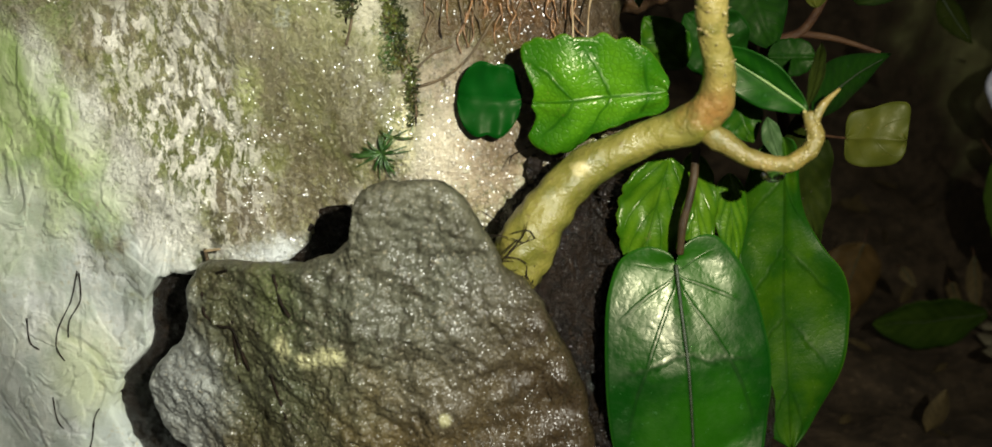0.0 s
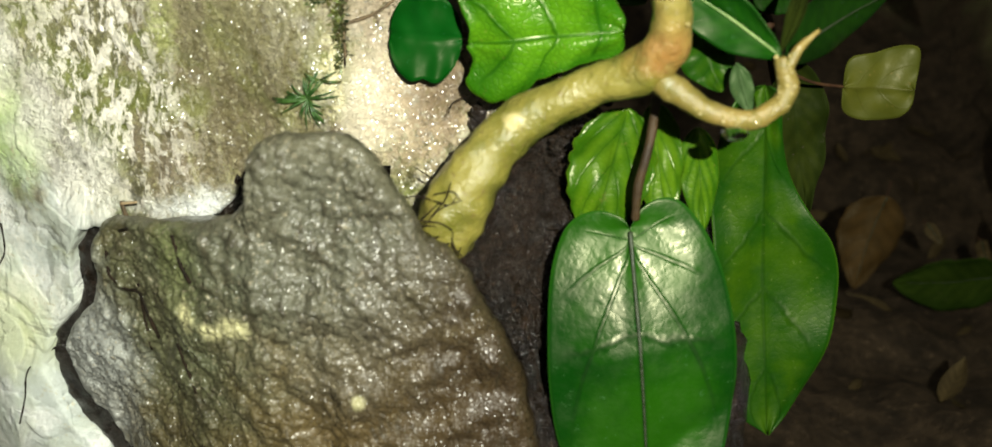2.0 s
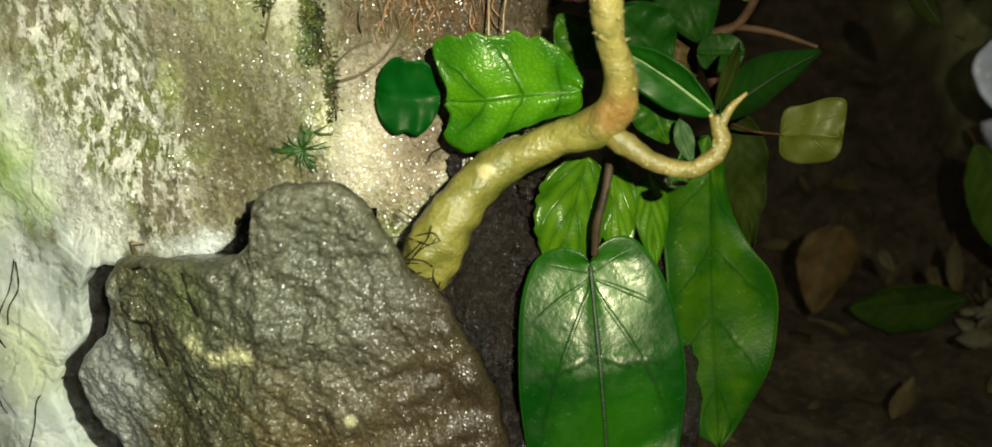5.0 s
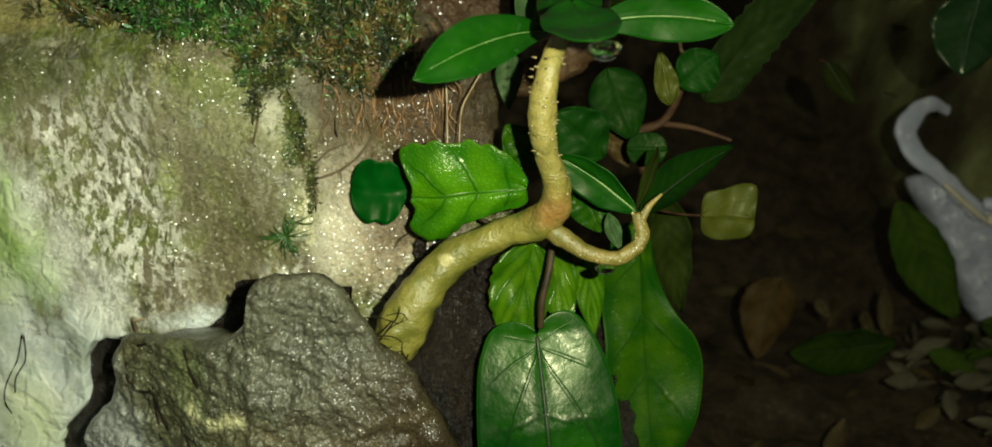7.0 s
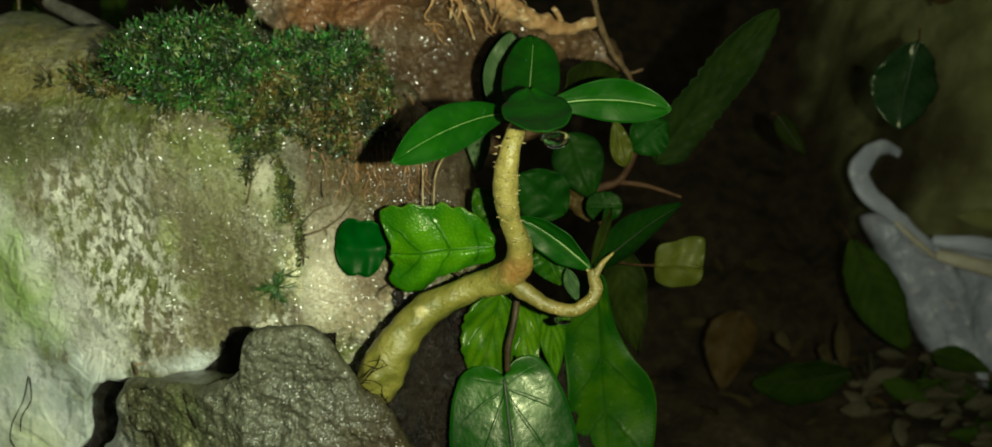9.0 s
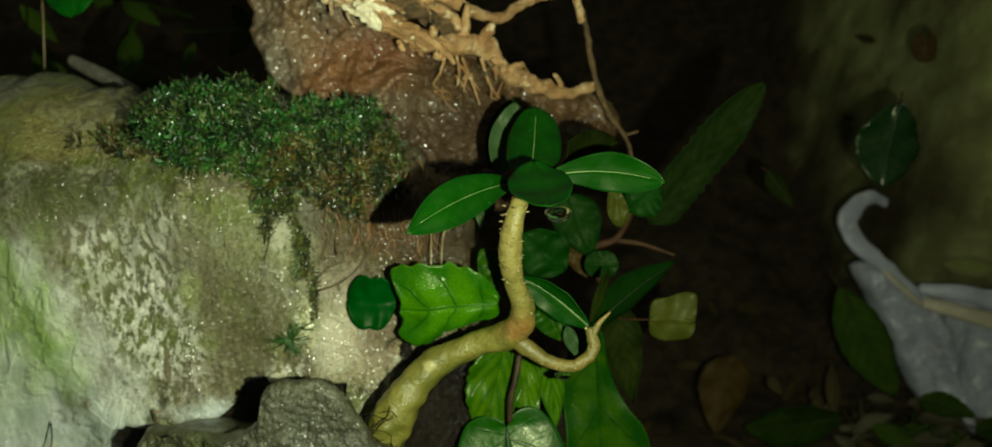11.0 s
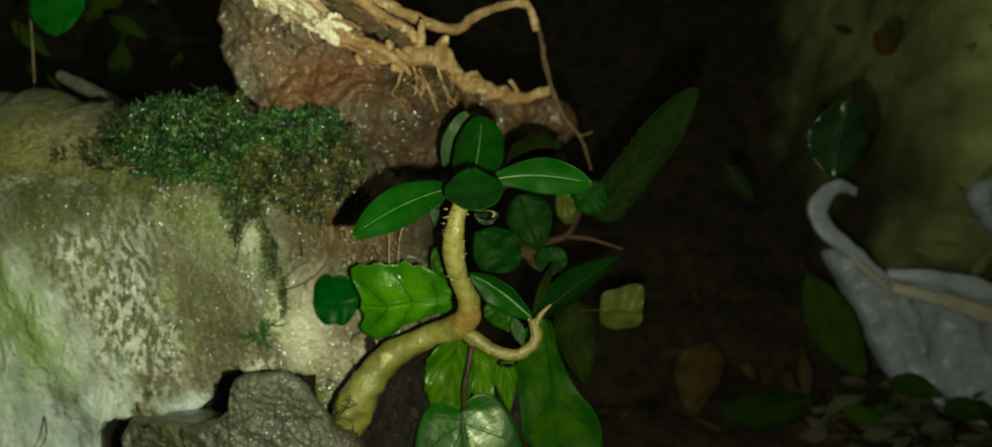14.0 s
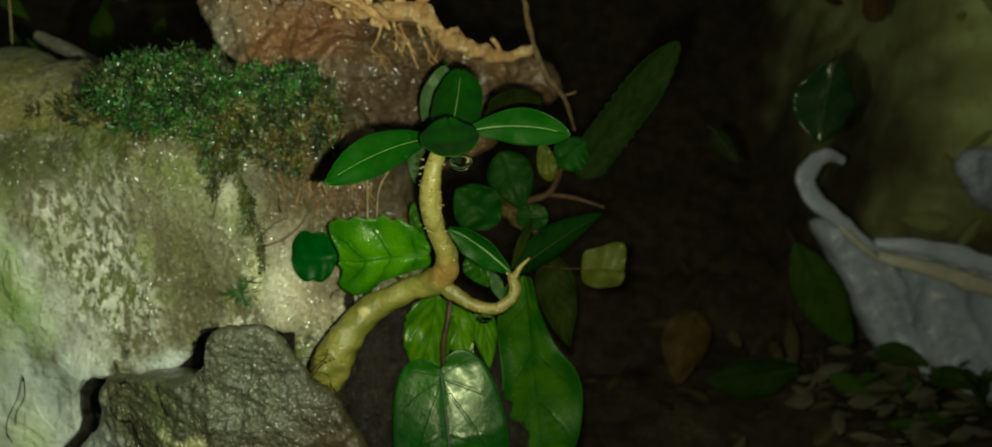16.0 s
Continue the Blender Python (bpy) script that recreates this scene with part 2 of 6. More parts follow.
    n = k.glints(700, k.calc("MULTIPLY", dry, 0.35), n)
    return k.finish(col, rough, n, Specular_IOR_Level=0.5, Coat_Weight=wet, Coat_Roughness=0.25, Coat_IOR=1.55, Coat_Normal=k.glints(1500, 1.25, k.bump(fine, 0.0001)))


def front_rock_material():
    k = Nodes("wet_dark_rock")
    big, mid = k.noise(18, 6), k.noise(90, 6, 0.65)
    ragged, grit = k.noise(60, 5, 0.7), k.noise(190, 5, 0.7)
    col = k.mix(k.ramp(big, 0.38, 0.62), (0.046, 0.037, 0.015), (0.076, 0.059, 0.024))
    rust = k.blob((0.010, 0.31, 0.13), (0.06, 0.2, 0.07), 0.6, ragged)
    col = k.mix(k.calc("MULTIPLY", rust, 0.55), col, (0.070, 0.044, 0.016))
    top = k.blob((-0.03, 0.31, 0.225), (0.060, 0.2, 0.060), 0.6, ragged)
    col = k.mix(k.calc("MULTIPLY", top, 0.6), col, (0.072, 0.078, 0.060))
    green = k.blob((-0.105, 0.33, 0.175), (0.048, 0.2, 0.050), 0.6, ragged)
    col = k.mix(k.calc("MULTIPLY", green, 0.6), col, (0.066, 0.078, 0.044))
    col = k.mix(k.calc("MULTIPLY", k.ramp(mid, 0.52, 0.66), 0.6), col, (0.024, 0.019, 0.010))
    # grey lobe, lightened in colour because its face turns from the torch
    grey = k.blob((-0.160, 0.36, 0.145), (0.030, 0.2, 0.05), 0.6, ragged)
    col = k.mix(k.calc("MULTIPLY", grey, 0.85), col, (0.27, 0.28, 0.26))
    mossy = k.blob((-0.088, 0.33, 0.203), (0.010, 0.2, 0.020), 0.8, grit)
    col = k.mix(k.calc("MULTIPLY", mossy, 0.5), col, (0.12, 0.14, 0.05))
    # pale mineral grains
    grains = k.calc("MULTIPLY", k.ramp(k.noise(620, 3, 0.6), 0.59, 0.66), k.ramp(k.noise(48, 4), 0.36, 0.56))
    col = k.mix(k.calc("MULTIPLY", grains, 0.75), col, (0.23, 0.20, 0.135))
    lichen = k.noise(240, 5, 0.75)
    for c, r in (((-0.063, 0.180), (0.006, 0.0042)), ((-0.074, 0.176), (0.005, 0.0034)), ((-0.086, 0.180), (0.004, 0.0060)), ((-0.014, 0.157), (0.0024, 0.0026))):
        col = k.mix(k.calc("MULTIPLY", k.blob((c[0], 0.3, c[1]), (r[0], 0.1, r[1]), 0.5, lichen), 0.8), col, (0.40, 0.38, 0.20))
    # darker brown along the side by the stem
    stem_side = k.blob((0.052, 0.31, 0.150), (0.052, 0.2, 0.085), 0.7, ragged)
    col = k.mix(k.calc("MULTIPLY", stem_side, 0.88), col, (0.022, 0.014, 0.007))
    # flow lines down the face
    drawn = k.add("ShaderNodeVectorMath", operation="MULTIPLY")
    k.link(k.pos, drawn.inputs[0])
    drawn.inputs[1].default_value = (1.0, 1.0, 0.3)
    flow = k.noise(85, 6, 0.7, 0.8, drawn.outputs[0])
    col = k.mix(k.calc("MULTIPLY", k.ramp(flow, 0.55, 0.63), 0.6), col, (0.022, 0.018, 0.010))
    col = k.mix(k.calc("MULTIPLY", k.ramp(flow, 0.45, 0.36), 0.25), col, (0.085, 0.074, 0.046))
    n = k.bump(flow, 0.003, 0.16)
    n = k.bump(k.noise(400, 4, 0.7), 0.0012, 0.5, n)
    n = k.glints(1250, k.ramp(k.noise(260, 3), 0.35, 0.6, 0.3, 0.7), n)
    rough = k.ramp(k.noise(300, 3), 0.35, 0.65, 0.30, 0.5)
    return k.finish(col, rough, n, Specular_IOR_Level=0.16, Coat_Weight=k.ramp(k.noise(70, 4), 0.35, 0.6, 0.15, 0.7), Coat_Roughness=0.30, Coat_IOR=1.6, Coat_Normal=k.glints(2300, 1.15, k.bump(mid, 0.0001)))


def plain_rough(name, a, b, scale, rough=(0.5, 0.8), relief=0.003, third=None, gloss=0.5, sparkle=0.0):
    k = Nodes(name)
    col = k.mix(k.ramp(k.noise(scale, 7, 0.65), 0.35, 0.65), a, b)
    if third:
        col = k.mix(k.ramp(k.noise(scale * 5, 5, 0.7), 0.55, 0.68), col, third)
    r = k.ramp(k.noise(scale * 3, 4), 0.3, 0.7, *rough)
    n = k.bump(k.noise(scale * 4, 8, 0.7), relief, 0.9)
    n = k.bump(k.noise(scale * 22, 4, 0.7), relief * 0.3, 0.8, n)
    if sparkle:
        k.finish(col, r, n, Coat_Weight=sparkle, Coat_Roughness=0.2, Coat_Normal=k.glints(1000, 1.4, n))
    return k.finish(col, r, n, Specular_IOR_Level=gloss)


def leaf_material(name, dark, light, vein, veins=7.0, slope=0.55, gloss=0.3, vein_strength=0.6, see_through=0.25, width=0.09, shine=0.16, mottle=0.12, mesh=0.10, quilt=0.14, fan=()):
    """A leaf: u runs along the midrib, v from edge (-1) to edge (1); fan: slopes of the veins that spread from its foot."""
    k = Nodes(name)
    uv = k.add("ShaderNodeUVMap", uv_map="leaf").outputs[0]
    sep = k.add("ShaderNodeSeparateXYZ")
    k.link(uv, sep.inputs[0])
    u, v = sep.outputs[0], k.calc("ABSOLUTE", sep.outputs[1])
    wob = k.calc("MULTIPLY", k.calc("SUBTRACT", k.noise(60, 3), 0.5), 0.09)
    s = k.calc("ADD", k.calc("SUBTRACT", u, k.calc("MULTIPLY", v, slope * 0.4)), wob)
    f = k.calc("ABSOLUTE", k.calc("SUBTRACT", k.calc("FRACT", k.calc("MULTIPLY", s, veins)), 0.5))
    side = k.calc("MULTIPLY", k.ramp(f, 0.0, width, 1.0, 0.0), k.ramp(v, 0.55, 1.0, 1.0, 0.0))
    for slant in fan:
        d = k.calc("ABSOLUTE", k.calc("SUBTRACT", v, k.calc("ADD", k.calc("MULTIPLY", u, slant), k.calc("MULTIPLY", wob, 0.5))))
        side = k.calc("MAXIMUM", side, k.calc("MULTIPLY", k.ramp(d, 0.008, 0.035, 1.0, 0.0), k.ramp(v, 0.55, 0.95, 1.0, 0.0)))
    mid = k.ramp(v, 0.01, 0.05, 1.0, 0.0)
    net = k.ramp(k.cells(420, "DISTANCE_TO_EDGE"), 0.0, 0.25, 1.0, 0.0)
    lines = k.calc("MAXIMUM", k.calc("MAXIMUM", side, mid), k.calc("MULTIPLY", net, mesh))
    blotch = k.calc("ADD", k.calc("MULTIPLY", k.ramp(f, 0.06, 0.46), mottle), k.calc("MULTIPLY", k.noise(45, 5, 0.6), 0.9))
    blotch = k.calc("SUBTRACT", blotch, k.calc("MULTIPLY", k.ramp(v, 0.5, 1.0), 0.25))
    col = k.mix(k.ramp(blotch, 0.25, 0.75), dark, light)
    rnd = k.add("ShaderNodeObjectInfo").outputs["Random"]
    col = k.mix(k.calc("MULTIPLY", rnd, 0.25), col, light)
    col = k.mix(k.calc("MULTIPLY", k.ramp(k.noise(300, 4, 0.7), 0.62, 0.72), 0.35), col, (min(0.16, light[0] * 3 + 0.01), min(0.13, light[1] * 2), 0.03))
    col = k.mix(k.calc("MULTIPLY", lines, vein_strength), col, vein)
    col = k.mix(k.calc("MULTIPLY", k.ramp(v, 0.965, 1.0), 0.35), col, tuple(min(0.16, 1.8 * c + 0.004) for c in light))
    n = k.bump(k.calc("MULTIPLY", lines, -1.0), 0.0008, min(0.45, 0.7 * vein_strength))
    n = k.bump(k.noise(55, 3), 0.0016, quilt, n)
    r = k.ramp(k.noise(120, 4), 0.3, 0.7, gloss * 0.8, gloss * 1.35)
    k.finish(col, r, n, Specular_IOR_Level=shine, Specular_Tint=(1.0, 0.94, 0.68, 1.0))
    trans = k.add("ShaderNodeBsdfTranslucent")
    k.put(trans.inputs[0], col)
    mixer = k.add("ShaderNodeMixShader")
    mixer.inputs[0].default_value = see_through
    k.link(k.bsdf.outputs[0], mixer.inputs[1])
    k.link(trans.outputs[0], mixer.inputs[2])
    k.link(mixer.outputs[0], k.out.inputs[0])
    return k.mat


def ground_material():
    """Dark soil; where the bank rises behind, haze is put into a pale green."""
    k = Nodes("soil_bank")
    col = k.mix(k.ramp(k.noise(40, 7, 0.65), 0.35, 0.65), (0.020, 0.014, 0.008), (0.046, 0.031, 0.017))
    col = k.mix(k.ramp(k.noise(160, 5, 0.7), 0.58, 0.68), col, (0.085, 0.058, 0.032))
    # haze at the far right, painted as a pale green patch
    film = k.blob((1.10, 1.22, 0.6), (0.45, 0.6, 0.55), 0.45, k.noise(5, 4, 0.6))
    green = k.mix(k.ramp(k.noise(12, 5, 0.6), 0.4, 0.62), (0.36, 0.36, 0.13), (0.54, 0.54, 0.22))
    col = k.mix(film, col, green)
    n = k.bump(k.noise(60, 8, 0.7), 0.008, 0.8)
    return k.finish(col, 0.75, n, Specular_IOR_Level=0.12)


def brown_rock_material():
    k = Nodes("brown_rock")
    col = k.mix(k.ramp(k.noise(26, 7, 0.65), 0.35, 0.65), (0.058, 0.028, 0.010), (0.165, 0.084, 0.030))
    col = k.mix(k.ramp(k.noise(120, 5, 0.7), 0.55, 0.66), col, (0.19, 0.115, 0.055))
    col = k.mix(k.calc("MULTIPLY", k.ramp(k.noise(55, 6, 0.7, 0.8), 0.52, 0.60), 0.45), col, (0.024, 0.014, 0.007))
    col = k.mix(k.calc("MULTIPLY", k.blob((-0.04, 0.44, 0.46), (0.05, 0.2, 0.03), 0.6, k.noise(50, 5)), 0.5), col, (0.13, 0.11, 0.08))
    col = k.mix(k.calc("MULTIPLY", k.blob((0.040, 0.46, 0.365), (0.080, 0.2, 0.058), 0.6, k.noise(50, 5)), 0.8), col, (0.046, 0.023, 0.007))
    for c, r, tone, part in (((-0.022, 0.418), (0.032, 0.026), (0.22, 0.088, 0.030), 0.6), ((-0.058, 0.446), (0.014, 0.022), (0.20, 0.105, 0.036), 0.7), ((0.006, 0.432), (0.020, 0.012), (0.17, 0.060, 0.024), 0.5),
                             ((-0.070, 0.420), (0.014, 0.03), (0.15, 0.13, 0.095), 0.6), ((-0.006, 0.398), (0.03, 0.008), (0.16, 0.12, 0.075), 0.6)):
        col = k.mix(k.calc("MULTIPLY", k.blob((c[0], 0.44, c[1]), (r[0], 0.2, r[1]), 0.7, k.noise(70, 6, 0.7)), part), col, tone)
    n = k.bump(k.noise(70, 8, 0.75), 0.004, 0.8)
    n = k.bump(k.noise(500, 4, 0.7), 0.001, 0.8, n)
    n = k.glints(700, k.ramp(k.noise(90, 3), 0.42, 0.6, 0.15, 0.9), n)
    film_n = k.glints(760, 1.0, k.bump(k.noise(500, 4, 0.7), 0.0001))
    return k.finish(col, k.ramp(k.noise(80, 4), 0.3, 0.7, 0.30, 0.5), n, Coat_Weight=k.ramp(k.noise(60, 4), 0.40, 0.6, 0.05, 0.8), Coat_Roughness=0.2, Coat_IOR=1.6, Coat_Normal=film_n)


def root_material():
    k = Nodes("root_bark")
    col = k.mix(k.ramp(k.noise(70, 7, 0.7), 0.35, 0.65), (0.30, 0.145, 0.050), (0.58, 0.34, 0.150))
    col = k.mix(k.ramp(k.noise(160, 5, 0.7), 0.56, 0.64), col, (0.72, 0.57, 0.34))
    col = k.mix(k.calc("MULTIPLY", k.ramp(k.noise(110, 5, 0.7), 0.58, 0.66), 0.7), col, (0.10, 0.05, 0.02))
    bare = k.blob((-0.052, 0.42, 0.482), (0.045, 0.06, 0.030), 0.6, k.noise(90, 5, 0.7))
    col = k.mix(k.calc("MULTIPLY", bare, k.ramp(k.noise(130, 6, 0.75), 0.42, 0.56, 0.15, 0.9)), col, (0.80, 0.70, 0.48))
    n = k.bump(k.noise(130, 8, 0.75), 0.004, 0.9)
    n = k.bump(k.noise(700, 4, 0.7), 0.001, 0.8, n)
    return k.finish(col, k.ramp(k.noise(120, 4), 0.3, 0.7, 0.3, 0.6), n)


def moss_material(name, dark, light, other):
    """Every leaflet has its own tone."""
    k = Nodes(name)
    r = k.add("ShaderNodeNewGeometry").outputs["Random Per Island"]
    col = k.mix(k.ramp(r, 0.0, 0.8), dark, light)
    col = k.mix(k.ramp(k.calc("FRACT", k.calc("MULTIPLY", r, 17.0)), 0.74, 0.80), col, other)
    # one leaflet in ten pale: wet glints put into the colour
    col = k.mix(k.ramp(k.calc("FRACT", k.calc("MULTIPLY", r, 41.0)), 0.90, 0.91), col, (0.17, 0.22, 0.075))
    col = k.mix(k.calc("MULTIPLY", k.ramp(k.noise(40, 4), 0.5, 0.62), 0.6), col, other)
    # dark patches: shade between the clumps, put into the colour
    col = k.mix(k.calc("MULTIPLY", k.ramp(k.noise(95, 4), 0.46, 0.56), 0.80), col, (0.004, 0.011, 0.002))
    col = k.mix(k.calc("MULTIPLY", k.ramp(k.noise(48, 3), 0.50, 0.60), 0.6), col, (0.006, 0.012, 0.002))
    col = k.mix(k.calc("MULTIPLY", k.ramp(k.noise(85, 4, 0.6, 1.0), 0.52, 0.62), 0.55), col, light)
    return k.finish(col, 0.5, None, Specular_IOR_Level=0.4, Coat_Weight=0.6, Coat_Roughness=0.22, Coat_Normal=k.glints(1300, 1.5, k.bump(k.noise(400), 0.0001)))


def stem_material(name, a, b, red=None, gloss=(0.30, 0.5)):
    k = Nodes(name)
    col = k.mix(k.ramp(k.noise(40, 5), 0.35, 0.65), a, b)
    col = k.mix(k.calc("MULTIPLY", k.ramp(k.noise(330, 4, 0.7), 0.56, 0.68), 0.6), col, (0.10, 0.07, 0.025))
    if red:
        col = k.mix(k.calc("MULTIPLY", k.blob((0.089, 0.33, 0.284), (0.010, 0.02, 0.010), 0.6, k.noise(120)), 0.7), col, red)
    col = k.mix(k.calc("MULTIPLY", k.blob((0.087, 0.31, 0.335), (0.03, 0.06, 0.042), 0.5, k.noise(90)), 0.75), col, (0.21, 0.165, 0.045))
    pale = k.blob((0.040, 0.333, 0.257), (0.0032, 0.01, 0.0030), 0.5, k.noise(200))
    col = k.mix(pale, col, (0.32, 0.27, 0.11))
    # ring scars on the upright part
    squash = k.add("ShaderNodeVectorMath", operation="MULTIPLY")
    k.link(k.pos, squash.inputs[0])
    squash.inputs[1].default_value = (0.35, 0.35, 1.0)
    rings = k.calc("MULTIPLY", k.ramp(k.noise(330, 3, 0.6, 0.0, squash.outputs[0]), 0.56, 0.64), k.blob((0.088, 0.31, 0.325), (0.02, 0.05, 0.036), 0.4))
    col = k.mix(k.calc("MULTIPLY", rings, 0.22), col, (0.10, 0.065, 0.02))
    col = k.mix(k.calc("MULTIPLY", k.ramp(k.noise(95, 5, 0.65), 0.52, 0.64), 0.45), col, (0.060, 0.066, 0.010))
    col = k.mix(k.calc("MULTIPLY", k.ramp(k.noise(900, 2, 0.6), 0.60, 0.68), 0.35), col, (0.23, 0.20, 0.07))
    n = k.bump(k.noise(110, 5, 0.6), 0.0034, 0.40)
    n = k.bump(k.noise(420, 4, 0.65), 0.0014, 0.55, n)
    n = k.bump(rings, 0.0010, 0.35, n)
    return k.finish(col, k.ramp(k.noise(200, 4), 0.3, 0.7, *gloss), n)


def clear_water():
    k = Nodes("water")
    return k.finish((0.95, 0.98, 1.0), 0.02, None, Transmission_Weight=1.0, IOR=1.33)


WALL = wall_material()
FRONT = front_rock_material()
BROWN_ROCK = brown_rock_material()
ROOT_BARK = root_material()
# soil colour, borrowed too for the sheet that stands in for the rock's shadow
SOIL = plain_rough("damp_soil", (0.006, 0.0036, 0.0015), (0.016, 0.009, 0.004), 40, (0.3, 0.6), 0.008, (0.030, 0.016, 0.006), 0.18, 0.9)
GROUND = ground_material()
PEEL = plain_rough("peeling_bark", (0.50, 0.41, 0.25), (0.78, 0.69, 0.50), 80, (0.5, 0.8), 0.001, (0.30, 0.19, 0.09))
DRY_TWIG = plain_rough("dry_twig", (0.06, 0.040, 0.018), (0.12, 0.08, 0.036), 120, (0.5, 0.8), 0.001)
PALE_TWIG = plain_rough("pale_rootlet", (0.20, 0.13, 0.06), (0.36, 0.27, 0.15), 120, (0.4, 0.7), 0.001)
DEAD_FIBRE = plain_rough("dead_fibre", (0.060, 0.034, 0.012), (0.15, 0.085, 0.032), 150, (0.4, 0.7), 0.002, (0.26, 0.17, 0.07))
RUST_ROOT = plain_rough("rusty_root", (0.10, 0.045, 0.014), (0.22, 0.11, 0.040), 150, (0.25, 0.5), 0.0006, (0.28, 0.18, 0.08), 0.7)
CREAM_STONE = plain_rough("cream_stone", (0.52, 0.46, 0.32), (0.74, 0.68, 0.52), 120, (0.3, 0.6), 0.002, (0.36, 0.30, 0.18), 0.5, 0.3)
BLACK_FIBRE = plain_rough("black_fibre", (0.006, 0.0045, 0.003), (0.016, 0.010, 0.006), 200, (0.5, 0.8), 0.0005, None, 0.08)
GREY_TWIG = plain_rough("grey_twig", (0.10, 0.088, 0.068), (0.18, 0.16, 0.125), 120, (0.5, 0.8), 0.001)
BAG = plain_rough("white_plastic", (0.27, 0.27, 0.325), (0.39, 0.39, 0.455), 12, (0.28, 0.5), 0.0006, (0.46, 0.43, 0.44))
BAG_STRIPE = plain_rough("beige_plastic", (0.34, 0.29, 0.21), (0.46, 0.39, 0.30), 30, (0.3, 0.5), 0.001)
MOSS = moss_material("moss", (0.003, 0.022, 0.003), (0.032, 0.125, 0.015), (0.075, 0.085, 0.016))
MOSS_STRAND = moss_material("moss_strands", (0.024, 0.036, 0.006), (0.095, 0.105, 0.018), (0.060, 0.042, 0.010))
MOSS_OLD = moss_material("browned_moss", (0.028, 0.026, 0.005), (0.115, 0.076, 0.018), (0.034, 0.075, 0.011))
STEM = stem_material("green_bark", (0.082, 0.080, 0.010), (0.148, 0.128, 0.024), (0.19, 0.075, 0.022), (0.27, 0.50))
HOOK = stem_material("young_bark", (0.095, 0.076, 0.012), (0.160, 0.112, 0.026), None, (0.34, 0.6))
SPINE = plain_rough("leaf_scar_bark", (0.16, 0.12, 0.05), (0.26, 0.2, 0.09), 200, (0.4, 0.7), 0.0005)
PETIOLE = plain_rough("purple_petiole", (0.018, 0.011, 0.005), (0.036, 0.022, 0.009), 90, (0.4, 0.6), 0.0006, None, 0.2)
RED_STEM = plain_rough("red_brown_stem", (0.024, 0.010, 0.004), (0.040, 0.019, 0.007), 90, (0.5, 0.7), 0.0008, None, 0.15)
GREEN_STEM = plain_rough("pale_green_rib", (0.10, 0.16, 0.045), (0.15, 0.21, 0.07), 120, (0.3, 0.5), 0.0004)
DIM_RIB = plain_rough("dim_rib", (0.010, 0.018, 0.004), (0.018, 0.026, 0.008), 120, (0.5, 0.7), 0.0004)
LEAF_BRIGHT = leaf_material("bright_leaf", (0.010, 0.070, 0.001), (0.060, 0.172, 0.003), (0.006, 0.050, 0.001), 3.6, 0.25, 0.28, 0.7, 0.2, 0.08, 0.28, 0.20, 0.30, 0.6)
LEAF_MID = leaf_material("serrate_leaf", (0.014, 0.058, 0.001), (0.060, 0.125, 0.003), (0.006, 0.036, 0.001), 4.0, 1.4, 0.28, 0.45, 0.2, 0.08, 0.30, 0.15, 0.16, 0.5)
LEAF_DARK = leaf_material("deep_green_leaf", (0.001, 0.034, 0.002), (0.002, 0.046, 0.004), (0.002, 0.036, 0.003), 3.0, 0.8, 0.40, 0.05, 0.1, 0.05, 0.06, 0.1, 0.0, 0.1)
LEAF_HEART = leaf_material("glossy_leaf", (0.001, 0.022, 0.001), (0.008, 0.048, 0.001), (0.002, 0.010, 0.002), 1.6, 0.4, 0.34, 0.46, 0.08, 0.03, 0.30, 0.3, 0.08, 0.6, (1.3, 2.8, 6.0))
LEAF_LONG = leaf_material("long_leaf", (0.005, 0.032, 0.001), (0.026, 0.064, 0.001), (0.003, 0.020, 0.001), 4.4, 0.5, 0.40, 0.42, 0.12, 0.08, 0.14, 0.10, 0.14, 0.4)
LEAF_WHORL = leaf_material("whorl_leaf", (0.002, 0.026, 0.001), (0.006, 0.042, 0.001), (0.008, 0.044, 0.003), 9.0, 0.5, 0.42, 0.2, 0.1, 0.05, 0.17, 0.1, 0.03)
# darker copies of the whorl green: weak light put into the colour
LEAF_WHORL_DIM = leaf_material("dimmed_whorl_leaf", (0.002, 0.013, 0.001), (0.005, 0.023, 0.0012), (0.006, 0.020, 0.002), 9.0, 0.5, 0.5, 0.3, 0.1, 0.05, 0.05)
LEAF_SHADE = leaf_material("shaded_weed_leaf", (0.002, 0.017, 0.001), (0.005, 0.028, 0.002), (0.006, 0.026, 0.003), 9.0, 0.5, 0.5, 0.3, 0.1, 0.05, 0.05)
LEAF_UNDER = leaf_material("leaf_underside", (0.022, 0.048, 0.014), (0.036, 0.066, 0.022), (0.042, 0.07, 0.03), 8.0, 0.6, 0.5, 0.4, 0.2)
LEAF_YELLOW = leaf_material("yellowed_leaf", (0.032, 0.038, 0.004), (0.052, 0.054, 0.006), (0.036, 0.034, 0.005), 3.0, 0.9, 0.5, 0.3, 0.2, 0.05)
# greens darkened in the colour itself for the weak light behind and below
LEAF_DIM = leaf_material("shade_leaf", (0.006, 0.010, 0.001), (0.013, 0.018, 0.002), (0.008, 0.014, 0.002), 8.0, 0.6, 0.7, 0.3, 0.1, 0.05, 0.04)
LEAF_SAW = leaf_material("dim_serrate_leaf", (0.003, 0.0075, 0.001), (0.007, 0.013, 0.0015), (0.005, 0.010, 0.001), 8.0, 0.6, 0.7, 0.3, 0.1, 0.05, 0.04)
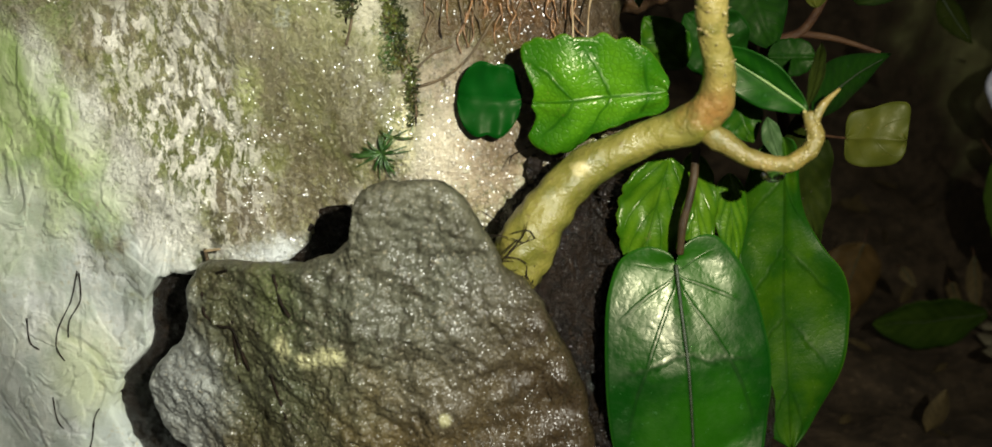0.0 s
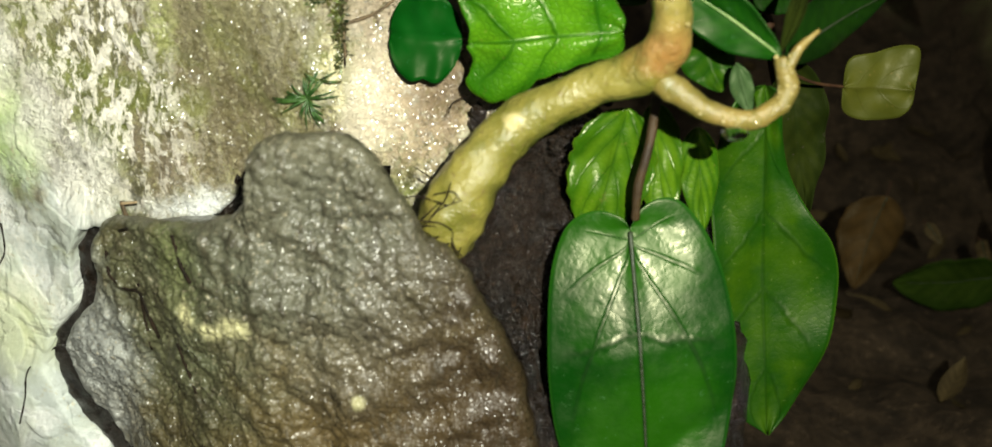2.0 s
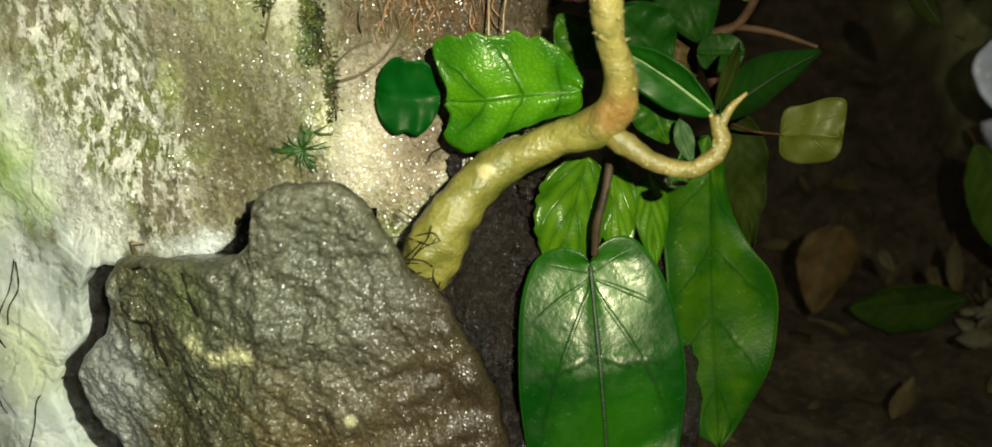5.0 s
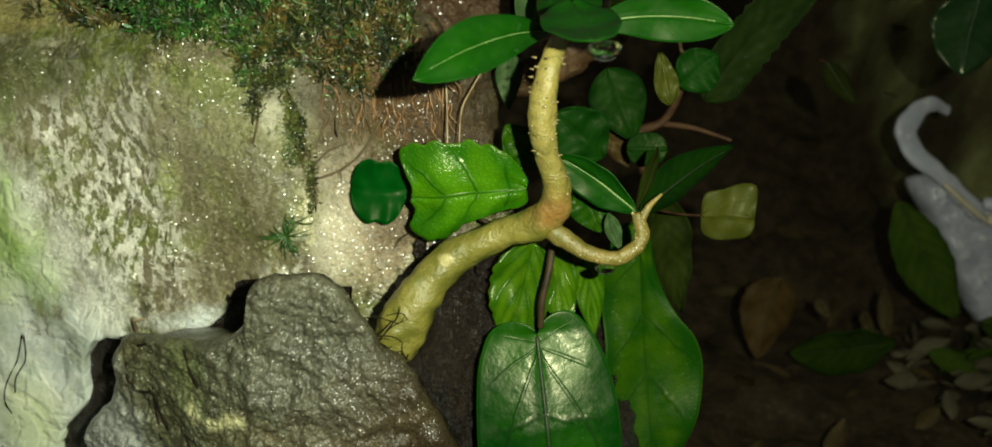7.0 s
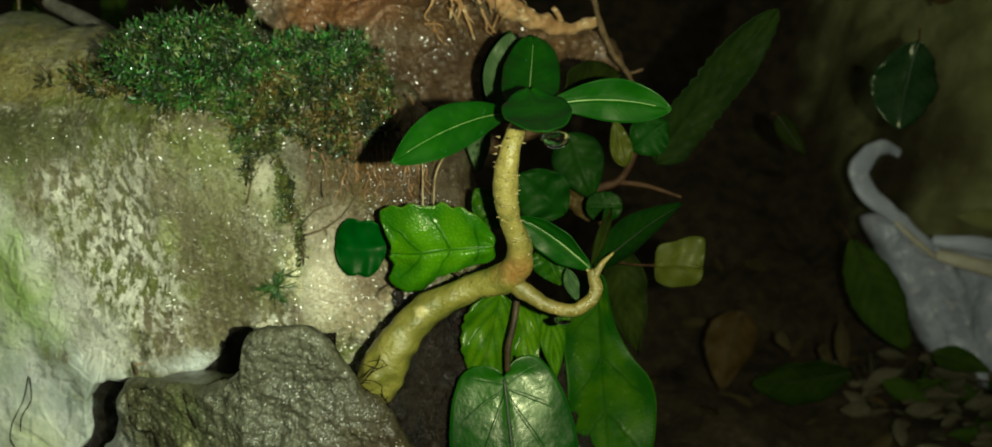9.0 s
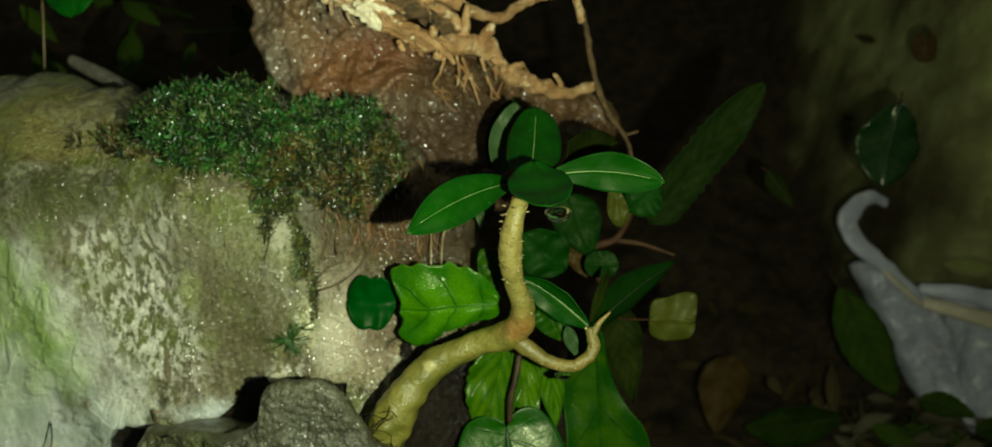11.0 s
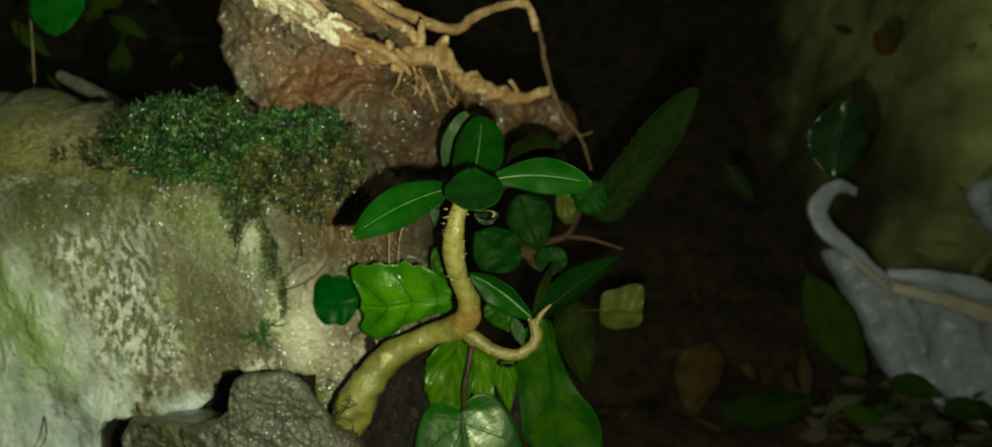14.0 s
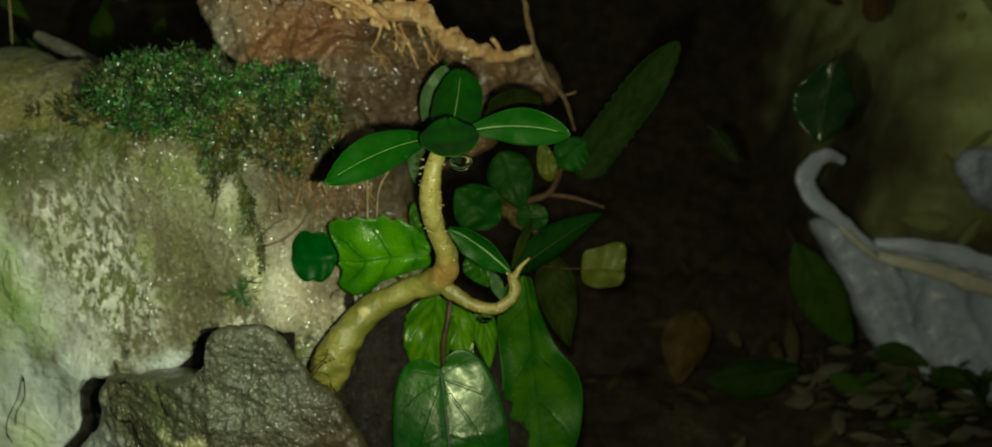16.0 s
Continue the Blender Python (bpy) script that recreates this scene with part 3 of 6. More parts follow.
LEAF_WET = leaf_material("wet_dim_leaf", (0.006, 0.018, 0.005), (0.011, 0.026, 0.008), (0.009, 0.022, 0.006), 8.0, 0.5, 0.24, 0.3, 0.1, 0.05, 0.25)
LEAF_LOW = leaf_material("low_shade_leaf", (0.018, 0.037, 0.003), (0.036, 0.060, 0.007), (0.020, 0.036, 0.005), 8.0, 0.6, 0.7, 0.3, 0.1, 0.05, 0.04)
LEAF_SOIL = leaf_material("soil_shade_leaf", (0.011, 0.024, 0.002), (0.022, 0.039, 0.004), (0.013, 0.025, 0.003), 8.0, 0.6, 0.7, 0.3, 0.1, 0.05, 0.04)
LEAF_DEAD = leaf_material("fallen_dead_leaf", (0.036, 0.021, 0.006), (0.064, 0.036, 0.010), (0.046, 0.028, 0.010), 6.0, 0.6, 0.6, 0.4, 0.15)
LEAF_BROWN = leaf_material("dead_leaf", (0.030, 0.018, 0.005), (0.050, 0.031, 0.009), (0.024, 0.014, 0.005), 6.0, 0.6, 0.5, 0.5, 0.15)
LEAF_LITTER = leaf_material("rotting_leaf", (0.034, 0.024, 0.010), (0.066, 0.046, 0.018), (0.015, 0.01, 0.004), 6.0, 0.6, 0.6, 0.4, 0.15)
LEAF_PALE = leaf_material("bleached_dead_leaf", (0.050, 0.042, 0.025), (0.092, 0.078, 0.048), (0.038, 0.031, 0.018), 6.0, 0.6, 0.6, 0.4, 0.15)
# paled well beyond leaf green: the haze over the thicket is in the colour
LEAF_FAR = leaf_material("hazed_thicket_leaf", (0.17, 0.17, 0.06), (0.25, 0.25, 0.09), (0.19, 0.19, 0.07), 8.0, 0.6, 0.8, 0.3, 0.2, 0.05, 0.05)
LEAF_CAVE = leaf_material("wet_green_leaf", (0.006, 0.095, 0.004), (0.014, 0.13, 0.008), (0.01, 0.08, 0.006), 6.0, 0.6, 0.35, 0.3, 0.2, 0.05)
SPRIG = plain_rough("green_shoot", (0.012, 0.045, 0.006), (0.040, 0.090, 0.014), 200, (0.3, 0.5), 0.0003)
WATER = clear_water()
BEAD = plain_rough("wet_bead", (0.16, 0.13, 0.045), (0.22, 0.18, 0.07), 200, (0.10, 0.16), 0.00005, None, 1.0)


# ---- mesh helpers ----
def mesh_object(name, verts, faces, material, parent=None, label="", smooth=True):
    me = bpy.data.meshes.new(name)
    me.from_pydata([tuple(v) for v in verts], [], faces)
    me.update()
    if smooth:
        me.polygons.foreach_set("use_smooth", [True] * len(me.polygons))
    me.materials.append(material)
    ob = new(name, me)
    ob.parent = parent
    if label:
        tagged(ob, label)
    return ob


def thing(name, at, label, category, group="", kind=""):
    ob = new(name)
    ob.empty_display_size = 0.01
    ob.matrix_world = Matrix.Translation(at)
    bpy.context.view_layer.update()
    return tagged(ob, label, category, group, kind)


def under(ob, parent):
    """Parents ob, whose mesh is in world places, to a thing that stands elsewhere."""
    ob.parent = parent
    ob.matrix_parent_inverse = parent.matrix_world.inverted()
    return ob


def spline(points, steps, closed=False):
    """A smooth line through the points."""
    pts = [Vector(p) for p in points]
    n = len(pts)
    res = []
    for i in range(n if closed else n - 1):
        if closed:
            a, b, c, d = (pts[(i + j) % n] for j in (-1, 0, 1, 2))
        else:
            a, b, c, d = pts[max(i - 1, 0)], pts[i], pts[i + 1], pts[min(i + 2, n - 1)]
        for s in range(steps):
            t = s / steps
            res.append(0.5 * ((2 * b) + (c - a) * t + (2 * a - 5 * b + 4 * c - d) * t * t + (3 * b - a - 3 * c + d) * t ** 3))
    if not closed:
        res.append(pts[-1])
    return res


def tube(name, points, radii, material, parent=None, label="", steps=8, sides=12, rough=0.08, freq=160.0, flat=1.0):
    line = spline(points, steps)
    rads = [v[0] for v in spline([(r, 0, 0) for r in radii], steps)]
    verts, faces = [], []
    ref = Vector((0.13, -1, 0.21)).normalized()
    for i, p in enumerate(line):
        d = (line[min(i + 1, len(line) - 1)] - line[max(i - 1, 0)]).normalized()
        a = d.cross(ref).normalized()
        b = a.cross(d).normalized()
        for j in range(sides):
            w = 2 * math.pi * j / sides
            q = a * math.cos(w) + b * math.sin(w) * flat
            k = rads[i] * (1 + rough * 2 * noise.noise((p + q * rads[i]) * freq) + rough * noise.noise(p * freq * 0.4))
            verts.append(p + q * k)
    for i in range(len(line) - 1):
        for j in range(sides):
            k = (j + 1) % sides
            faces.append((i * sides + j, i * sides + k, (i + 1) * sides + k, (i + 1) * sides + j))
    for end, base in ((0, 0), (1, (len(line) - 1) * sides)):
        c = len(verts)
        p = line[-1] if end else line[0]
        q = line[-2] if end else line[1]
        verts.append(p + (p - q).normalized() * (rads[-1] if end else rads[0]) * 0.5)
        for j in range(sides):
            k = (j + 1) % sides
            faces.append((base + j, base + k, c) if end else (base + k, base + j, c))
    ob = mesh_object(name, verts, faces, material, None, label)
    return under(ob, parent) if parent else ob


def shape_ovate(u):
    return math.sin(math.pi * min(1, u ** 0.75)) ** 0.8 * (1 - 0.15 * u)


def shape_elliptic(u):
    return math.sin(math.pi * u) ** 0.72


def shape_lance(u):
    return math.sin(math.pi * u ** 0.85) ** 0.9


def shape_obovate(u):
    return math.sin(math.pi * u ** 1.5) ** 0.75


def shape_round(u):
    return max(0.0, 1 - abs(2 * u - 1) ** 2.6) ** 0.5


def shape_strap(u):
    return min(1.0, (u / 0.10) ** 0.6 if u > 0 else 0.0) * max(0.0, 1 - max(0, (u - 0.55) / 0.45) ** 2.2) ** 0.7


def rim_line(points, length):
    """A leaf's rim from (0, 0) to its tip, as a function of 0 to 1."""
    line = spline([(0, 0, 0), *((a, o, 0) for a, o in points), (length, 0, 0)], 8)
    far = [0.0]
    for p, q in zip(line, line[1:]):
        far.append(far[-1] + (q - p).length)

    def at(u):
        d = u * far[-1]
        i = max(1, next((k for k, v in enumerate(far) if v >= d), len(far) - 1))
        t = (d - far[i - 1]) / max(1e-9, far[i] - far[i - 1])
        p = line[i - 1].lerp(line[i], t)
        return p.x, max(0.0, p.y)

    return at


def flat_rim(base, tip, points):
    """The rim points (x, z), seen from the front, as (along, out) of a hanging leaf."""
    b, d = Vector((base[0], base[2])), Vector((tip[0] - base[0], tip[2] - base[2])).normalized()
    return [((Vector(p) - b).dot(d), abs((Vector(p) - b).cross(d))) for p in points]


def leaf(name, base, tip, side, width, shape, material, parent, label="", bend=0.0, cup=0.0, wave=0.0, teeth=0, tooth=0.05,
         rib=None, rib_size=0.00048, thick=0.0005, nu=30, nv=9, seed=0, extra=None, sweep=0.0, edges=None):
    """A blade from base to tip. side: the way of its width; bend, cup: how far its length and width curve towards its face.
    edges: its two rims, each from base to tip as (along, out), in place of width and shape."""
    base, tip = Vector(base), Vector(tip)
    axis = tip - base
    length = axis.length
    axis.normalize()
    side = (Vector(side) - axis * Vector(side).dot(axis)).normalized()
    up = side.cross(axis).normalized()
    verts, faces, uvs = [], [], []
    rims = [rim_line(e, length) for e in edges] if edges else None

    def spot(u, v):
        if rims:
            along, out = rims[v > 0](u)
            if teeth:
                out *= 1 + tooth * (abs(math.sin(math.pi * u * teeth + 0.6 * (v > 0))) - 0.6)
            a = abs(v)
            mid = length * u
            p = base + axis * (mid + (along - mid) * a ** 1.25) + side * ((1 if v > 0 else -1) * out * a)
            off = bend * 4 * u * (1 - u) + cup * a ** 1.7 * min(1.0, out / (0.5 * width))
            off += wave * (noise.noise(Vector((u * 3.1 + seed, v * 1.6, seed * 0.37))) + 0.5 * a * math.sin(u * 19 + seed + v))
            if extra:
                off += extra(max(0.0, (mid + (along - mid) * a ** 1.25) / length), v)
            return p + up * (off - 0.0009 * math.exp(-(v / 0.10) ** 2)), up
        h = width * 0.5 * shape(u)
        if teeth:
            saw = abs(math.sin(math.pi * u * teeth + 0.4 * (v > 0)))
            h *= 1 + tooth * (saw - 0.6) * (abs(v) ** 3)
        p = base + axis * (u * length) + side * (sweep * 4 * u * (1 - u))
        off = bend * 4 * u * (1 - u) + cup * (abs(v) ** 1.7) * shape(u)
        off += wave * (noise.noise(Vector((u * 3.1 + seed, v * 1.6, seed * 0.37))) + 0.5 * abs(v) * math.sin(u * 19 + seed + v))
        if extra:
            off += extra(u, v)
        off -= 0.0009 * math.exp(-(v / 0.10) ** 2)
        return p + side * (v * h) + up * off, up

    rows = []
    for i in range(nu + 1):
        u = 0.004 + 0.992 * i / nu
        rows.append([(*spot(u, v / nv), u, v / nv) for v in range(-nv, nv + 1)])
    w = 2 * nv + 1
    for lay in (1, -1):
        for row in rows:
            for p, n, u, v in row:
                verts.append(p + n * (lay * thick * 0.5))
                uvs.append((u, v))
    m = (nu + 1) * w
    for i in range(nu):
        for j in range(2 * nv):
            a = i * w + j
            faces.append((a, a + w, a + w + 1, a + 1))
            faces.append((m + a, m + a + 1, m + a + w + 1, m + a + w))
        for j in (0, 2 * nv):
            a = i * w + j
            q = (a, m + a, m + a + w, a + w)
            faces.append(q if j == 0 else q[::-1])
    for i in (0, nu):
        for j in range(2 * nv):
            a = i * w + j
            q = (a, a + 1, m + a + 1, m + a)
            faces.append(q if i == 0 else q[::-1])
    me = bpy.data.meshes.new(name)
    me.from_pydata([tuple(v) for v in verts], [], faces)
    layer = me.uv_layers.new(name="leaf")
    idx = np.zeros(len(me.loops), dtype=np.int32)
    me.loops.foreach_get("vertex_index", idx)
    layer.data.foreach_set("uv", np.array(uvs, dtype=np.float32)[idx].ravel())
    me.polygons.foreach_set("use_smooth", [True] * len(me.polygons))
    me.update()
    me.materials.append(material)
    ob = new(name, me)
    if parent:
        under(ob, parent)
    if label:
        tagged(ob, label)
    if rib:
        bpy.context.view_layer.update()
        face = 1 if up.y < 0 else -1
        pts, rr = [], []
        for i in range(9):
            p, n = spot(0.01 + 0.11 * i, 0)
            pts.append(p + n * (face * (thick * 0.5 + rib_size * 0.15)))
            rr.append(rib_size * (1 - 0.085 * i))
        r = tube("midrib", pts, rr, rib, None, "", 4, 6, 0.05)
        r.parent = ob
        r.matrix_parent_inverse = ob.matrix_world.inverted()
    return ob


def lump(name, outline, front, depth, material, rough=0.006, freq=22.0, rim=0.25, roll=0.03, rings=90, around=260, seed=0, ragged=0.004, grain=0.0012, parent=None, calm=None):
    """A boulder: its outline as seen from the front (x, z), its face y = front(x, z), rolled back at the rim, and its depth."""
    edge = spline([(x, 0, z) for x, z in outline], max(2, around // len(outline)), True)
    n = len(edge)
    c = sum(edge, Vector()) / n
    verts, faces = [], []
    s3 = Vector((seed * 3.7, seed * 1.3, seed * 7.1))

    def relief(x, z):
        p = Vector((x, 0.2 * x, z))
        h = rough * noise.fractal(p * freq + s3, 0.8, 2.1, 5)
        h += rough * 0.5 * abs(noise.noise(p * freq * 2.3 + s3))
        h += grain * noise.fractal(p * 150 + s3, 0.6, 2.0, 3)
        return h * calm(x, z) if calm else h

    for i in range(rings + 1):
        s = (i / rings) ** 0.8
        for e in edge:
            p = c + (e - c) * s
            q = max(0.0, (s - (1 - rim)) / rim)
            k = ragged * q * noise.fractal(p * 55 + s3, 0.8, 2.0, 4)
            out = (e - c).normalized()
            p = p + out * k
            y = front(p.x, p.z) + relief(p.x, p.z) * (1 - 0.3 * q) + roll * (1 - math.sqrt(max(0.0, 1 - q * q)))
            verts.append(Vector((p.x, y, p.z)))
    back = len(verts)
    for far, small in ((0.15, 0.90), (0.5, 0.80), (1.0, 0.55)):
        for j in range(n):
            v = verts[rings * n + j]
            verts.append(Vector((c.x + (v.x - c.x) * small, v.y + depth * far, c.z + (v.z - c.z) * small)))
    verts.append(Vector((c.x, front(c.x, c.z) + depth * 1.1, c.z)))
    last = len(verts) - 1
    for i in range(rings + 3):
        for j in range(n):
            k = (j + 1) % n
            faces.append((i * n + j, (i + 1) * n + j, (i + 1) * n + k, i * n + k))
    for j in range(n):
        faces.append((back + 2 * n + j, last, back + 2 * n + (j + 1) % n))
    ob = mesh_object(name, verts, faces, material, parent)
    return ob, lambda x, z: front(x, z) + relief(x, z)


# ---- ground and rocks ----
def ground_height(x, y):
    near = -0.08 + 0.045 * max(0.0, min(1.0, (y - 0.35) / 0.3))
    bank = 0.55 * max(0.0, min(1.0, (y - 1.05) / 0.9)) ** 1.3 + 0.6 * max(0.0, min(1.0, (y - 1.5) / 1.5))
    side = 0.12 * max(0.0, min(1.0, (-x - 0.1) / 0.4)) * max(0.0, min(1.0, (y - 0.5) / 0.2))
    # rise added at the far right to carry the painted haze
    rise = [max(0.0, min(1.0, v)) for v in ((x - 0.54) / 0.30, (y - 0.97) / 0.22)]
    return near + bank + side + 0.75 * math.prod(v * v * (3 - 2 * v) for v in rise)


def make_ground():
    xs = sorted({*(round(-1.2 + 0.02 * i, 3) for i in range(131)), *(-40.0, -20.0, -10.0, -5.0, -3.0, -2.0, 2.0, 3.0, 5.0, 10.0, 20.0, 40.0)})
    ys = sorted({*(round(-0.8 + 0.02 * i, 3) for i in range(141)), *(-40.0, -20.0, -10.0, -5.0, -3.0, -1.5, 2.4, 3.0, 5.0, 10.0, 20.0, 40.0)})
    verts = [(x, y, ground_height(x, y) + 0.03 * noise.fractal(Vector((x, y, 0)) * 6, 0.8, 2.0, 5)) for y in ys for x in xs]
    w = len(xs)
    faces = [(j * w + i, j * w + i + 1, (j + 1) * w + i + 1, (j + 1) * w + i) for j in range(len(ys) - 1) for i in range(w - 1)]
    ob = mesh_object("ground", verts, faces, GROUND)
    return tagged(ob, "dark damp soil bank between and behind the rocks", "ground", kind="structure")


make_ground()


def front_rock_face(x, z):
    return 0.312 + 0.53 * max(0.0, -0.05 - x) + 0.35 * max(0.0, x - 0.0) - 0.10 * (z - 0.19)


FRONT_OUTLINE = [(-0.135, 0.06), (-0.150, 0.097), (-0.168, 0.112), (-0.175, 0.134), (-0.168, 0.151), (-0.146, 0.171), (-0.139, 0.197), (-0.128, 0.2100), (-0.102, 0.2145),
                 (-0.078, 0.2175), (-0.059, 0.225), (-0.048, 0.237), (-0.046, 0.250), (-0.036, 0.2545), (-0.017, 0.2555), (-0.004, 0.249), (0.003, 0.236), (0.011, 0.220),
                 (0.028, 0.198), (0.043, 0.16), (0.052, 0.10), (0.05, 0.0), (0.02, -0.10), (-0.10, -0.11), (-0.14, -0.05), (-0.135, 0.02)]
def shadow_gap_line():
    """The lip of a dark recess that stands in for the front rock's shadow on the boulder: the rock's outline, set back
    from it.
    """
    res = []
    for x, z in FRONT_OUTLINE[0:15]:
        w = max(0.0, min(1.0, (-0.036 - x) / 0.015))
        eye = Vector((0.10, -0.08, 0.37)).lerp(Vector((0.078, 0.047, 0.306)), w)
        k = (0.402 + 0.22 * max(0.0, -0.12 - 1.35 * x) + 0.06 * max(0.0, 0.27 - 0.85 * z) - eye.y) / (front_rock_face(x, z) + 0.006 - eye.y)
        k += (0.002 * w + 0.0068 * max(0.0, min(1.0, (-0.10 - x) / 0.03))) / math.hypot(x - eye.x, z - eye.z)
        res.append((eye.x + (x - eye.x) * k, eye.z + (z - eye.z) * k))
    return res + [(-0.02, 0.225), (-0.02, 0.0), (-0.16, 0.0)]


SHADOW_GAP = shadow_gap_line()


def in_shadow_gap(x, z):
    """How far a place lies inside the shadow recess's lip, in metres (0 outside)."""
    inside, near = False, 1.0
    n = len(SHADOW_GAP)
    for i in range(n):
        (x0, z0), (x1, z1) = SHADOW_GAP[i], SHADOW_GAP[(i + 1) % n]
        if (z0 > z) != (z1 > z) and x < x0 + (z - z0) / (z1 - z0) * (x1 - x0):
            inside = not inside
        dx, dz = x1 - x0, z1 - z0
        t = max(0.0, min(1.0, ((x - x0) * dx + (z - z0) * dz) / (dx * dx + dz * dz)))
        near = min(near, math.hypot(x - x0 - t * dx, z - z0 - t * dz))
    return near if inside else 0.0


def wall_front(x, z):
    y = 0.394 + 0.22 * max(0.0, -0.12 - x) - 0.06 * (z - 0.27)
    y += 0.75 * max(0.0, z - 0.348)
    y += 0.18 * max(0.0, -0.24 - x) + 0.004 * math.sin(x * 40 + z * 25)
    # recess carved where the front rock's shadow should lie
    if z < 0.27 and -0.26 < x < 0.02:
        w = 0.0025 * noise.noise(Vector((x * 60, z * 60, 3.0)))
        y += 0.06 * max(0.0, min(1.0, (in_shadow_gap(x + w, z + w)) / 0.0025))
    return y


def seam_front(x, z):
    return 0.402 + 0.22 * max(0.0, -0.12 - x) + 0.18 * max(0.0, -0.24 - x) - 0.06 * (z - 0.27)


WALL_OUTLINE = [(-0.50, 0.20), (-0.46, 0.39), (-0.30, 0.416), (-0.18, 0.408), (-0.09, 0.41), (-0.01, 0.395), (0.032, 0.360), (0.062, 0.325), (0.066, 0.22),
                (0.03, 0.05), (0.0, -0.12), (-0.25, -0.14), (-0.48, -0.10)]
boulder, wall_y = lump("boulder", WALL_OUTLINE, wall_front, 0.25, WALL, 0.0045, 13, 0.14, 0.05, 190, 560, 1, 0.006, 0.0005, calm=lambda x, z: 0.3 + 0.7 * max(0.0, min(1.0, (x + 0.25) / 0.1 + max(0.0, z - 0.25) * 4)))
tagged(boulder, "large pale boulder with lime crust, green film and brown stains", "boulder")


# dark sheet added in the recess in place of the rock's cast shadow
shadow_seam, _ = lump("shadow_seam", SHADOW_GAP, seam_front, 0.02, SOIL, 0.004, 45, 0.05, 0.002, 40, 160, 6, 0.002, 0.001)
tagged(shadow_seam, "black sheet standing in for the rock's shadow on the boulder", "soil")
front_rock, rock_y = lump("dark_rock", FRONT_OUTLINE, front_rock_face, 0.10, FRONT, 0.006, 26, 0.05, 0.008, 150, 600, 2, 0.0020, 0.0012)
tagged(front_rock, "wet dark grey and brown rock with a stepped edge", "rock")


def brown_face(x, z):
    ledge = 0.409 + 0.38 * x + 0.004 * math.sin(x * 160) - z
    step = max(0.0, min(1.0, ledge / 0.004))
    crack = 0.012 * math.exp(-(ledge / 0.0030) ** 2)
    return 0.437 + 0.8 * max(0.0, x - 0.01) + 0.006 * math.sin(z * 30) + 0.010 * step * step * (3 - 2 * step) + crack


BROWN_OUTLINE = [(-0.078, 0.50), (-0.088, 0.474), (-0.089, 0.440), (-0.068, 0.405), (-0.02, 0.385), (-0.005, 0.34), (0.03, 0.315), (0.085, 0.322), (0.13, 0.345),
                 (0.165, 0.368), (0.165, 0.390), (0.145, 0.404), (0.118, 0.408), (0.078, 0.425), (0.055, 0.438), (0.026, 0.446), (0.008, 0.456), (-0.018, 0.478),
                 (-0.03, 0.52), (-0.05, 0.54)]
brown_rock, brown_y = lump("brown_rock", BROWN_OUTLINE, brown_face, 0.12, BROWN_ROCK, 0.011, 24, 0.09, 0.02, 110, 420, 3, 0.005, 0.0016)
tagged(brown_rock, "reddish brown stone under the pale tree root", "rock")


def soil_face(x, z):
    return 0.372 + 0.35 * (x - 0.03) + 0.35 * (z - 0.2)


soil_clod, soil_y = lump("soil_clod", [(-0.01, 0.0), (-0.015, 0.12), (-0.008, 0.20), (0.008, 0.232), (0.028, 0.252), (0.06, 0.245), (0.10, 0.225), (0.13, 0.18),
                                       (0.14, 0.10), (0.12, 0.0), (0.06, -0.04)], soil_face, 0.1, SOIL, 0.012, 45, 0.3, 0.03, 60, 200, 4, 0.008, 0.003)
tagged(soil_clod, "dark crumbly soil packed between the rocks", "soil")


